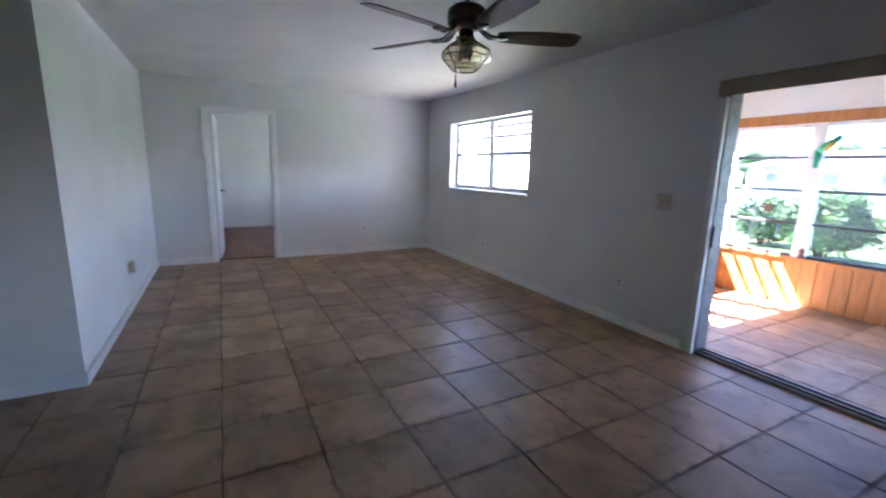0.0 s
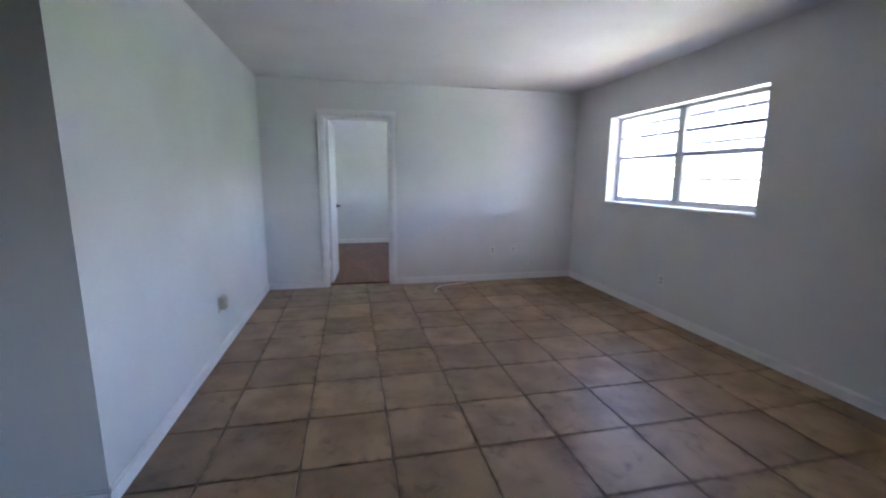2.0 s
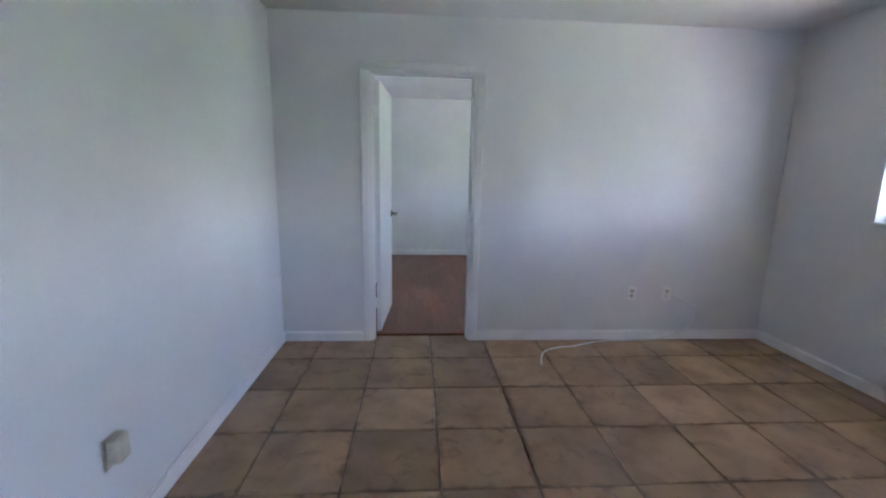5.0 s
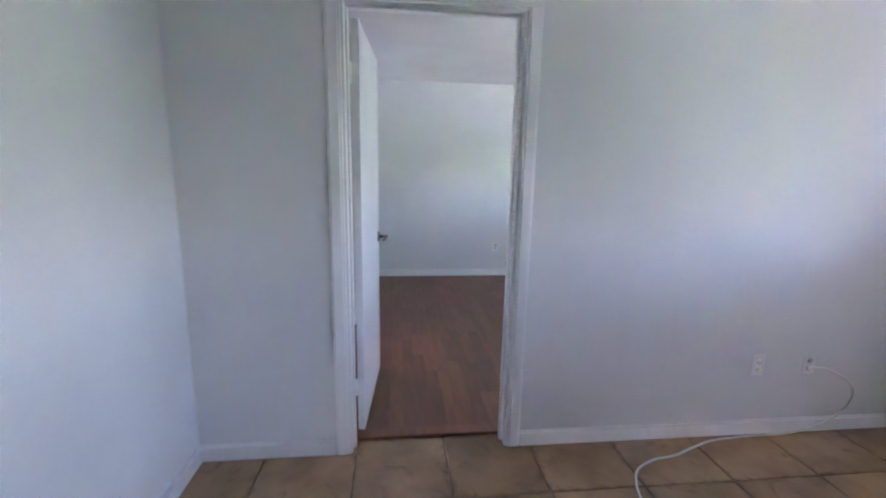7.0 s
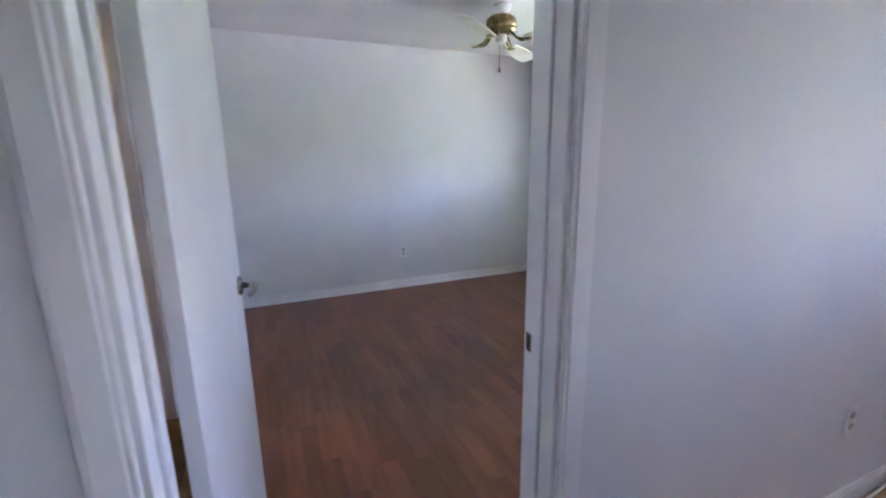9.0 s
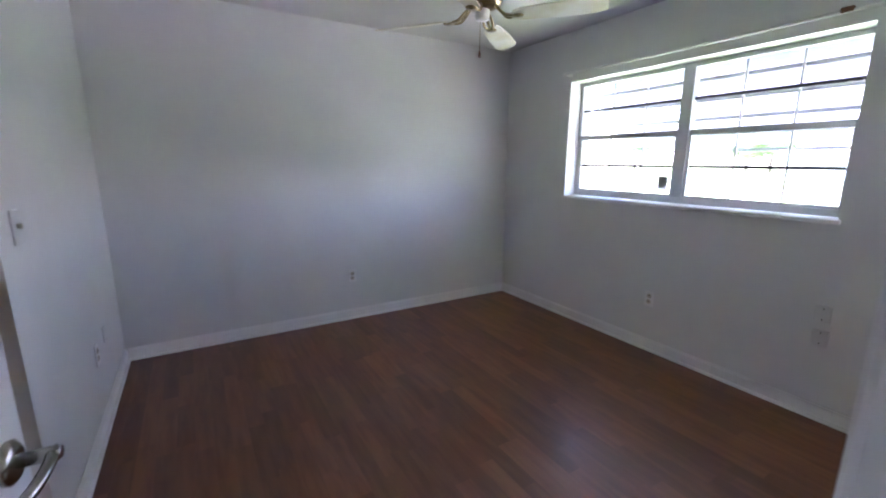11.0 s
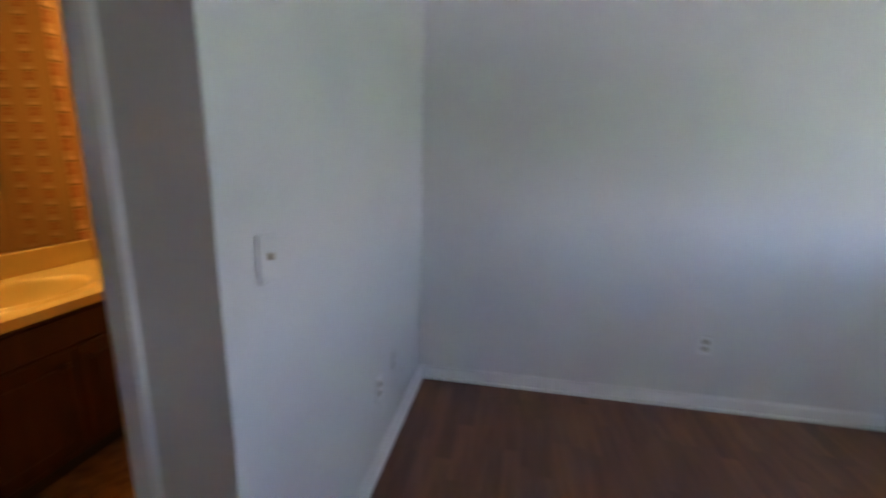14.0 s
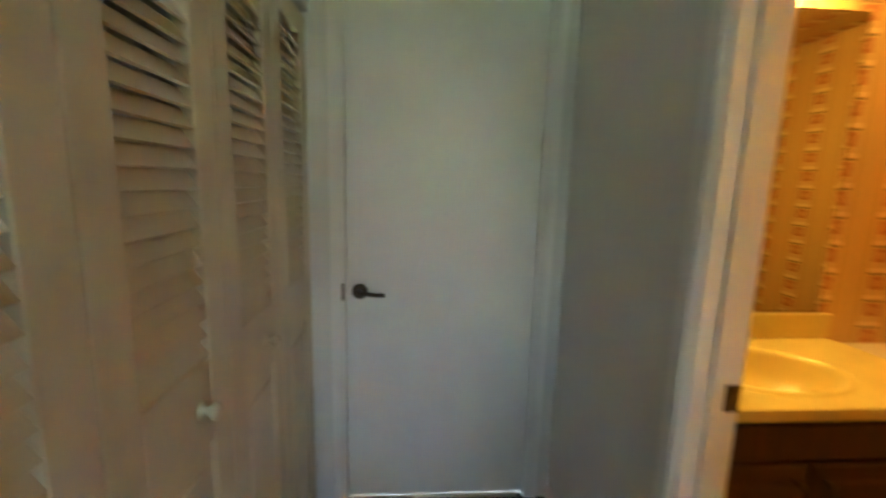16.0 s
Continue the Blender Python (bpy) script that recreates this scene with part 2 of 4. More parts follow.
SHEET = sheet_mat("awning_sheet", (0.55, 0.56, 0.59))
AWN = mat("awning_metal", (0.72, 0.73, 0.74), 0.5, vary=0.06, scale=4)
GREEN = mat("green_enamel", (0.03, 0.4, 0.2), 0.35, vary=0.15, scale=30, alt=(0.02, 0.25, 0.16))
YELL = mat("yellow_enamel", (0.6, 0.45, 0.08), 0.4, vary=0.1, scale=30)
BROWN = mat("brown_enamel", (0.2, 0.09, 0.04), 0.5, vary=0.2, scale=30)
CORDM = mat("white_cord", (0.8, 0.8, 0.77), 0.5, vary=0.02)
MIRROR = bpy.data.materials.new("mirror_silver")
MIRROR.use_nodes = True
MIRROR.node_tree.nodes["Principled BSDF"].inputs["Metallic"].default_value = 1
MIRROR.node_tree.nodes["Principled BSDF"].inputs["Roughness"].default_value = 0.02
MIRROR.node_tree.nodes["Principled BSDF"].inputs["Base Color"].default_value = (0.66, 0.66, 0.56, 1)
BULB = glow("lamp_glow", (1.0, 0.62, 0.12), 2.0)


# ---- mesh helpers ----
def box(bm, x0, x1, y0, y1, z0, z1, bevel=0.0, seg=1):
    x0, x1 = min(x0, x1), max(x0, x1)
    y0, y1 = min(y0, y1), max(y0, y1)
    z0, z1 = min(z0, z1), max(z0, z1)
    r = bmesh.ops.create_cube(bm, size=1.0)
    for v in r["verts"]:
        v.co = Vector((x0 + (v.co.x + 0.5) * (x1 - x0), y0 + (v.co.y + 0.5) * (y1 - y0), z0 + (v.co.z + 0.5) * (z1 - z0)))
    if bevel:
        es = list({e for v in r["verts"] for e in v.link_edges})
        bmesh.ops.bevel(bm, geom=es, offset=bevel, segments=seg, affect="EDGES", profile=0.5)


def lathe(bm, prof, n=24, m=None, sx=1.0, sy=1.0):
    """A turned body from (radius, height) pairs, closed at both ends; sx and sy squash it."""
    m = m or Matrix()
    rings = []
    for r, z in prof:
        rings.append([bm.verts.new(m @ Vector((sx * r * math.cos(2 * math.pi * i / n), sy * r * math.sin(2 * math.pi * i / n), z))) for i in range(n)])
    for a, b in zip(rings, rings[1:]):
        for i in range(n):
            f = bm.faces.new((a[i], a[(i + 1) % n], b[(i + 1) % n], b[i]))
            f.smooth = True
    bm.faces.new(rings[0][::-1])
    bm.faces.new(rings[-1])


def tube(bm, pts, r, n=8):
    """A round rod along points."""
    pts = [Vector(p) for p in pts]
    rings = []
    for i, p in enumerate(pts):
        d = (pts[min(i + 1, len(pts) - 1)] - pts[max(i - 1, 0)]).normalized()
        up = Vector((0, 0, 1)) if abs(d.z) < 0.9 else Vector((1, 0, 0))
        a = d.cross(up).normalized()
        b = d.cross(a)
        rr = r[i] if isinstance(r, (list, tuple)) else r
        rings.append([bm.verts.new(p + rr * (a * math.cos(2 * math.pi * k / n) + b * math.sin(2 * math.pi * k / n))) for k in range(n)])
    for a, b in zip(rings, rings[1:]):
        for k in range(n):
            bm.faces.new((a[k], a[(k + 1) % n], b[(k + 1) % n], b[k])).smooth = True
    bm.faces.new(rings[0][::-1])
    bm.faces.new(rings[-1])


def smooth_path(pts, k=6):
    """Points along a soft curve through pts."""
    P = [Vector(p) for p in pts]
    out = []
    for i in range(len(P) - 1):
        a, b, c, d = P[max(i - 1, 0)], P[i], P[i + 1], P[min(i + 2, len(P) - 1)]
        for j in range(k):
            t = j / k
            out.append(0.5 * (2 * b + (c - a) * t + (2 * a - 5 * b + 4 * c - d) * t * t + (3 * b - a - 3 * c + d) * t ** 3))
    return out + [P[-1]]


def mesh_of(name, bm, material):
    bmesh.ops.recalc_face_normals(bm, faces=bm.faces)
    me = bpy.data.meshes.new(name)
    bm.to_mesh(me)
    bm.free()
    me.materials.append(material)
    return me


def part(name, bm, material, parent=None, label="", m=None):
    """Links a bmesh as one mesh object, under a thing or a part where one is given."""
    ob = new(name, mesh_of(name, bm, material))
    if parent:
        ob.parent = parent
    if m:
        ob.matrix_basis = m
    if label:
        tagged(ob, label)
    return ob


def boxes(name, material, parent, *bs, bevel=0.0, label="", m=None):
    bm = bmesh.new()
    for b in bs:
        box(bm, *b, bevel=bevel)
    return part(name, bm, material, parent, label, m)


def thing(name, m, label, category, group="", kind=""):
    ob = new(name)
    ob.empty_display_size = 0.1
    ob.matrix_basis = m
    return tagged(ob, label, category, group, kind)


def structure(name, material, label, category, *bs, bevel=0.0):
    return tagged(boxes(name, material, None, *bs, bevel=bevel), label, category, kind="structure")


def wall(name, axis, c0, c1, a0, a1, holes=(), z1=2.44, label="smooth white painted plaster wall", material=None, z0=-0.1):
    """A wall between c0 and c1 across axis, from a0 to a1 along it, with holes (from, to, bottom, top)."""
    bs, at = [], a0
    for h0, h1, b, t in sorted(holes):
        bs.append((at, h0, z0, z1))
        if b > z0:
            bs.append((h0, h1, z0, b))
        if t < z1:
            bs.append((h0, h1, t, z1))
        at = h1
    bs.append((at, a1, z0, z1))
    bs = [(c0, c1, s, e, lo, hi) if axis == "x" else (s, e, c0, c1, lo, hi) for s, e, lo, hi in bs if e > s]
    return structure(name, material or PAINT, label, "wall", *bs)


# ---- plan ----
XL, YC, YD, YB, XE = -0.555, 3.09, 6.518, 6.64, 3.397
BX, BE, BN = 0.005, 3.336, 10.015
HX, HY0, HY1, BY = -1.82, 7.235, 8.285, 8.40
TX, TN = -1.81, 10.3
SX, SN = 5.72, 2.95
H = 2.44

# ---- structure ----
W1 = (3.885, 5.78, 1.085, 2.035)
W2 = (7.353, 9.205, 1.1, 2.042)
wall("wall_east_living", "x", XE, 3.60, -3.1, YD + 0.06, [(-0.62, 1.825, -0.02, 2.0), W1])
wall("wall_east_bedroom", "x", BE, 3.60, YD + 0.06, BN + 0.1, [W2])
wall("wall_north_living", "y", YD, YB, HX - 0.1, XE, [(0.135, 0.93, -0.1, 2.065)])
wall("wall_west_living", "x", XL - 0.12, XL, YC, YD)
wall("wall_partition_living", "y", YC, YC + 0.12, -4.1, XL - 0.12)
# Two unseen walls, added to close the rooms and keep outside light out.
wall("wall_south_living", "y", -3.2, -3.1, -4.1, 5.85)
wall("wall_far_west_living", "x", -4.2, -4.1, -3.2, YC + 0.12)
wall("wall_north_bedroom", "y", BN, BN + 0.1, BX - 0.1, BE)
wall("wall_west_bedroom", "x", BX - 0.105, BX, BY, BN)
wall("wall_closet_side", "x", BX - 0.105, BX, YB, HY0 - 0.1)
wall("wall_closet_front", "y", HY0 - 0.1, HY0, HX, BX, [(-1.805, -0.255, -0.1, 2.05)])
wall("wall_hall_end", "x", HX - 0.1, HX, YB, BY, [(7.345, 8.195, -0.1, 2.19)])
# Unseen wall added to stop daylight leaking under the hall's end door.
wall("wall_behind_hall", "x", HX - 0.3, HX - 0.15, YB, BY)
wall("wall_bath_south", "y", HY1, BY, HX, BX, [(-0.99, -0.24, -0.1, 2.06)])
wall("wall_bath_west", "x", TX - 0.11, TX - 0.01, BY, TN + 0.1)
wall("wall_bath_north", "y", TN + 0.01, TN + 0.1, TX - 0.01, BX - 0.105)
wall("wall_bath_east", "x", BX - 0.105, BX, BN + 0.1, TN + 0.1)
structure("wallpaper_west", PAPER, "gold striped wallpaper with blossom columns", "wallpaper", (TX - 0.01, TX, BY + 0.006, TN, 0.02, H - 0.007))
structure("wallpaper_north", PAPER, "gold striped wallpaper with blossom columns", "wallpaper", (TX + 0.001, BX - 0.112, TN, TN + 0.01, 0.02, H - 0.007))
structure("wallpaper_east", PAPER, "gold striped wallpaper with blossom columns", "wallpaper", (BX - 0.111, BX - 0.105, BY + 0.006, TN - 0.001, 0.02, H - 0.007))
structure("wallpaper_south", PAPER, "gold striped wallpaper with blossom columns", "wallpaper",
          (TX + 0.001, -1.06, BY, BY + 0.005, 0.02, H - 0.007), (-1.06, -0.185, BY, BY + 0.005, 2.14, H - 0.007), (-0.185, BX - 0.112, BY, BY + 0.005, 0.02, H - 0.007))

# Ceiling paper added so the mirror reflects stripes right up to its top.
cp = boxes("wallpaper_ceiling", PAPER, None, (0.001, 0.006, BY + 0.006, TN - 0.001, TX + 0.001, BX - 0.112), m=pose(0, 0, H, 0, 90, 0))
tagged(cp, "added gold striped paper on the bathroom ceiling for the mirror's reflection", "wallpaper", kind="structure")
structure("ceiling_living", CEIL, "flat white textured living room ceiling", "ceiling", (-4.2, 3.6, -3.2, YD + 0.06, H, H + 0.1))
structure("ceiling_bedroom", CEIL, "flat white textured bedroom ceiling", "ceiling", (HX - 0.1, 3.6, YD + 0.06, TN + 0.1, H, H + 0.1))
structure("floor_slab", GROUT, "dark grout bed under the floor tiles", "floor", (-4.2, 5.85, -3.2, YD + 0.11, -0.1, -0.006))
structure("floor_bedroom", GROUT, "underlay below the wood laminate", "floor", (BX - 0.1, BE + 0.1, YB - 0.012, BN, -0.1, 0.002))
structure("floor_hall", HALLF, "dark charcoal hall floor", "floor", (HX, BX - 0.1, YB, BY - 0.06, -0.1, 0.004))
structure("floor_bath", BATHF, "brown vinyl bathroom floor", "floor", (TX - 0.05, BX - 0.105, BY - 0.06, TN + 0.02, -0.1, 0.006))
structure("threshold", LAMI, "dark red wood threshold strip in the doorway", "threshold", (0.155, 0.91, YB - 0.03, YB + 0.045, 0.0, 0.02), bevel=0.004)


def baseboard(name, runs, h=0.085, t=0.014, quarter=False):
    """Painted board along wall faces: (axis, face, from, to, side)."""
    bm = bmesh.new()
    for axis, c, a0, a1, s in runs:
        for z0, z1, tt in ((0.0, h - 0.012, t), (h - 0.0125, h, t * 0.6)) + (((0.0, 0.028, t + 0.014),) if quarter else ()):
            q = (c, c + s * tt)
            if axis == "x":
                box(bm, *q, a0, a1, z0 + 0.001, z1, bevel=0.003)
            else:
                box(bm, a0, a1, *q, z0 + 0.001, z1, bevel=0.003)
    return tagged(part(name, bm, TRIM), "white painted wooden baseboard", "baseboard", kind="structure")


baseboard("baseboard_living", [("x", XL, YC, YD, 1), ("y", YD, XL + 0.014, 0.07, -1), ("y", YD, 0.99, XE, -1), ("x", XE, 1.86, YD - 0.014, -1),
                               ("y", YC, -4.1, XL + 0.014, -1)])
baseboard("baseboard_bedroom", [("x", BX, HY1, BN, 1), ("y", BN, BX + 0.014, BE, -1), ("x", BE, YB, BN - 0.014, -1), ("y", YB, 1.0, BE, 1)], h=0.1, quarter=True)
baseboard("baseboard_hall", [("y", HY1, HX, -1.05, -1), ("y", HY0, -0.24, BX, 1), ("y", HY1, -0.185, BX, -1)], h=0.08, t=0.01)


def casing(name, axis, face, a0, a1, top, s, w=0.065, t=0.016):
    """Moulded door casing on one wall face, as legs and head."""
    root = thing(name, Matrix(), "white painted moulded door casing", "door trim", kind="structure")
    def leg(nm, p0, p1, z0, z1, inner):
        bm = bmesh.new()
        for k0, k1, tt in ((0.0, 1.0, 0.78), (0.12, 0.85, 1.0)):
            q0, q1 = (p0 + (p1 - p0) * k0, p0 + (p1 - p0) * k1) if inner == "v" else (p0, p1)
            r0, r1 = (z0, z1) if inner == "v" else (z0 + (z1 - z0) * k0, z0 + (z1 - z0) * k1)
            c = (face, face + s * t * tt)
            if axis == "y":
                box(bm, q0, q1, *c, r0, r1, bevel=0.003)
            else:
                box(bm, *c, q0, q1, r0, r1, bevel=0.003)
        part(nm, bm, TRIM, root)
    leg("casing_leg", a0 - w, a0, 0.001, top, "v")
    leg("casing_leg", a1 + w, a1, 0.001, top, "v")
    leg("casing_head", a0 - w, a1 + w, top + 0.001, top + w, "h")
    return root


def jamb(name, axis, c0, c1, a0, a1, top, t=0.02, stop=None):
    root = thing(name, Matrix(), "white painted wooden door jamb", "door frame", kind="structure")
    for q in ((a0 - t, a0), (a1, a1 + t)):
        boxes("jamb_leg", TRIM, root, (*q, c0, c1, 0.0, top) if axis == "y" else (c0, c1, *q, 0.0, top), bevel=0.002)
    q = (a0 - t, a1 + t)
    boxes("jamb_head", TRIM, root, (*q, c0, c1, top + 0.001, top + t) if axis == "y" else (c0, c1, *q, top + 0.001, top + t), bevel=0.002)
    if stop:
        for q in ((a0, a0 + 0.011), (a1 - 0.011, a1)):
            boxes("door_stop", TRIM, root, (*q, *stop, 0.0, top - 0.012) if axis == "y" else (*stop, *q, 0.0, top - 0.012), bevel=0.002)
        boxes("door_stop", TRIM, root, (a0, a1, *stop, top - 0.011, top) if axis == "y" else (*stop, a0, a1, top - 0.011, top), bevel=0.002)
    return root


casing("door_casing_living", "y", YD, 0.142, 0.923, 2.055, -1)
casing("door_casing_bedroom", "y", YB, 0.142, 0.923, 2.055, 1)
j1 = jamb("door_jamb_1", "y", YD - 0.002, YB + 0.002, 0.155, 0.91, 2.045, stop=(YD + 0.045, YD + 0.08))
sp = boxes("strike_plate", NICKEL, j1, (0.9075, 0.9095, YD + 0.092, YD + 0.112, 0.9, 0.945))
# No opening is cut; a raised dark block carries the hole's shade.
boxes("bolt_hole_shade", SLOT, sp, (0.9065, 0.9074, YD + 0.097, YD + 0.108, 0.91, 0.935))
casing("door_casing_bath", "y", HY1, -0.978, -0.252, 2.05, -1)
casing("door_casing_bath_inside", "y", BY + 0.005, -0.978, -0.252, 2.05, 1)
j2 = jamb("door_jamb_2", "y", HY1 - 0.002, BY + 0.007, -0.965, -0.265, 2.04, stop=(HY1 + 0.04, HY1 + 0.075))
boxes("strike_plate", BRONZE, j2, (-0.9645, -0.961, HY1 + 0.078, HY1 + 0.118, 0.935, 1.0))
jamb("door_jamb_3", "x", HX - 0.1, HX + 0.002, 7.365, 8.175, 2.17, stop=(HX - 0.085, HX - 0.05))
casing("door_casing_hall_end", "x", HX, 7.352, 8.188, 2.18, 1, w=0.045, t=0.01)


# ---- doors ----
def lever(root, side, m, flip=1, material=NICKEL):
    """Rosette, neck and curved lever, pointing along local -y from the door's face along side * x."""
    bm = bmesh.new()
    lathe(bm, [(0.001, 0), (0.032, 0), (0.033, 0.006), (0.026, 0.012), (0.014, 0.014)], 24, Matrix.Rotation(radians(90 * side), 4, "Y"))
    r = part("rosette", bm, material, root, m=m)
    bm = bmesh.new()
    lathe(bm, [(0.011, 0.012), (0.011, 0.05), (0.013, 0.056), (0.009, 0.062)], 16, Matrix.Rotation(radians(90 * side), 4, "Y"))
    tube(bm, smooth_path([(side * 0.05, 0, 0), (side * 0.056, flip * 0.03, 0.002), (side * 0.052, flip * 0.07, -0.004), (side * 0.045, flip * 0.105, -0.006)]),
         0.0085, 10)
    part("lever_handle", bm, material, root, m=m)


leafm = pose(0.166, YB + 0.034, 0, 0, 0, -3.6)
d1 = thing("door_1", leafm, "white flush door standing open into the bedroom", "door", kind="structure")
boxes("leaf", DOORP, d1, (0.0, 0.035, 0.004, 0.738, 0.02, 2.03), bevel=0.002)
lever(d1, 1, pose(0.035, 0.676, 0.95), -1)
lever(d1, -1, pose(0.0, 0.676, 0.95), -1)
boxes("latch_plate", NICKEL, d1, (0.006, 0.029, 0.7375, 0.7395, 0.92, 0.98))
for z in (0.27, 1.80):
    bm = bmesh.new()
    lathe(bm, [(0.006, z - 0.045), (0.006, z + 0.045)], 10, Matrix.Translation((-0.004, -0.008, 0)))
    box(bm, 0.0, 0.03, -0.0005, 0.0035, z - 0.044, z + 0.044)
    part("hinge", bm, TRIM, d1)

d3 = thing("door_2", pose(HX - 0.012, 7.365, 0), "closed white flush door at the hall's end", "door", kind="structure")
boxes("leaf", DOORP, d3, (-0.035, 0.0, 0.004, 0.806, 0.03, 2.166), bevel=0.002)
boxes("door_sweep", IVORY, d3, (0.0, 0.012, 0.02, 0.78, 0.006, 0.024), bevel=0.003, label="pale strip along the door's foot")
lever(d3, 1, pose(0.0, 0.06, 0.985), 1, BRONZE)
boxes("latch_plate", NICKEL, d3, (0.014, 0.0165, -0.018, -0.003, 0.95, 1.02))


# ---- windows ----
def house_window(name, xi, o, label):
    """A pair of single-hung windows with grilles in a deep plastered opening of the east wall."""
    y0, y1, z0, z1 = o
    root = thing(name, pose(xi, 0, 0), label, "window", kind="structure")
    fx0, fx1 = 0.125, 0.175
    e = 0.0015
    boxes("window_sill", TRIM, root, (-0.022, fx0, y0 - 0.012, y1 + 0.012, z0 - 0.02, z0 + 0.004), bevel=0.004)
    boxes("window_frame", WFRAME, root, (fx0, fx1, y0 + e, y0 + 0.03, z0 + 0.005, z1 - e), (fx0, fx1, y1 - 0.03, y1 - e, z0 + 0.005, z1 - e),
          (fx0, fx1, y0 + 0.03, y1 - 0.03, z0 + 0.005, z0 + 0.045), (fx0, fx1, y0 + 0.03, y1 - 0.03, z1 - 0.03, z1 - e), bevel=0.002)
    ym, zm = (y0 + y1) / 2, (z0 + z1) / 2 + 0.02
    boxes("mullion", WFRAME, root, (fx0 - 0.006, fx1, ym - 0.04, ym + 0.04, z0 + 0.045, z1 - 0.03), bevel=0.003)
    for a, b in ((y0 + 0.03, ym - 0.04), (ym + 0.04, y1 - 0.03)):
        sash = boxes("sash", WFRAME, root, (fx0 + 0.004, fx0 + 0.03, a, b, zm - 0.022, zm + 0.018),
                     (fx0 + 0.004, fx0 + 0.026, a, a + 0.016, z0 + 0.045, zm - 0.022), (fx0 + 0.004, fx0 + 0.026, b - 0.016, b, z0 + 0.045, zm - 0.022),
                     (fx0 + 0.004, fx0 + 0.026, a + 0.016, b - 0.016, z0 + 0.045, z0 + 0.062), bevel=0.002)
        for lo, hi in ((z0 + 0.05, zm - 0.02), (zm + 0.018, z1 - 0.03)):
            p = boxes("pane", GLASS, root, (fx0 + 0.034, fx0 + 0.037, a, b, lo, hi))
            p.visible_shadow = False
            boxes("muntin", BAR, root, (fx0 + 0.02, fx0 + 0.033, a, b, (lo + hi) / 2 - 0.01, (lo + hi) / 2 + 0.01))
            for k in (1, 2):
                y = a + (b - a) * k / 3
                boxes("muntin", TRIM, root, (fx0 + 0.038, fx0 + 0.044, y - 0.006, y + 0.006, lo, hi))
    return root


house_window("window_1", XE, W1, "white double window with grilles and deep sill")
house_window("window_2", BE, W2, "wide white double window with grilles and deep sill")


def sticker(name, m, w, h, label):
    root = thing(name, m, label, "sticker")
    boxes("sheet", SHEET, root, (0, 0.0015, 0, w, 0, h))
    boxes("print", SHEET, root, (-0.001, 0.0, 0.012, w - 0.012, 0.02, h - 0.015))


sticker("sticker", pose(BE + 0.157, 8.37, 1.19), 0.075, 0.1, "small grey printed sticker on the window pane")
sticker("sticker", pose(XE + 0.157, 3.92, 1.14), 0.075, 0.1, "small grey printed sticker on the window pane")


def awning(m, width):
    """A sloped metal awning of overlapping slats on side arms, hung over a window outside."""
    root = thing("window_awning", m, "white translucent slatted awning outside the window", "awning", "window awnings")
    run, drop, n = 0.84, 0.62, 7
    slope = math.degrees(math.atan2(drop, run))
    for i in range(n):
        bm = bmesh.new()
        box(bm, 0, 0.146, 0, width, 0, 0.006, bevel=0.001)
        part("slat", bm, SHEET, root, m=pose(0.03 + run * i / n, 0, -drop * i / n, 0, slope - 4, 0))
    for y in (0.03, width - 0.03):
        bm = bmesh.new()
        tube(bm, [(0.0, y, -0.04), (run + 0.02, y, -drop - 0.035)], 0.017, 6)
        part("arm", bm, AWN, root)
    for f in (0.22, 0.42, 0.62, 0.8, 1.0):
        x, z = 0.03 + run * f, -drop * f
        boxes("rail", ALUD, root, (x - 0.012, x + 0.012, 0.0, width, z - 0.045, z - 0.02))
    boxes("wall_rail", AWN, root, (0.0, 0.03, 0.0, width, -0.03, 0.03))


awning(pose(3.602, 7.0, 2.15), 2.42)
awning(pose(3.602, 3.6, 2.15), 2.42)

# ---- sliding door and valance ----
sd = thing("sliding_door", pose(XE, 0, 0), "grey aluminium sliding glass door, slid open", "sliding door", kind="structure")
boxes("track", ALUD, sd, (0.03, 0.17, -0.62, 1.825, -0.004, 0.018), (0.06, 0.075, -0.62, 1.825, 0.018, 0.034), (0.12, 0.135, -0.62, 1.825, 0.018, 0.034), bevel=0.002)
boxes("door_frame", ALUD, sd, (0.03, 0.17, 1.77, 1.82, 0.02, 1.995), (0.03, 0.17, -0.615, -0.565, 0.02, 1.995), (0.03, 0.17, -0.565, 1.77, 1.95, 1.995), bevel=0.003)
boxes("jamb_liner", TRIM, sd, (-0.012, 0.03, 1.777, 1.825, 0.0, 1.9), bevel=0.003)
boxes("latch", SLOT, sd, (0.02, 0.034, 1.755, 1.77, 0.84, 1.0), bevel=0.003)
for a, b, x in ((-0.56, 0.60, 0.12), (-0.52, 0.62, 0.062)):
    st = boxes("door_panel", ALUD, sd, (x, x + 0.028, a, a + 0.05, 0.036, 1.948), (x, x + 0.028, b - 0.05, b, 0.036, 1.948),
               (x, x + 0.028, a + 0.05, b - 0.05, 0.036, 0.1), (x, x + 0.028, a + 0.05, b - 0.05, 1.9, 1.948), bevel=0.002)
    p = boxes("pane", TINTED, st, (x + 0.011, x + 0.017, a + 0.05, b - 0.05, 0.1, 1.9))
    p.visible_shadow = False
va = thing("valance", pose(XE, 0, 0), "beige fabric-covered valance over the sliding door", "valance")
boxes("front_board", VALANCE, va, (-0.085, -0.073, -0.75, 1.80, 1.895, 2.0), bevel=0.003)
boxes("top_board", VALANCE, va, (-0.073, -0.001, -0.75, 1.80, 1.99, 2.0))
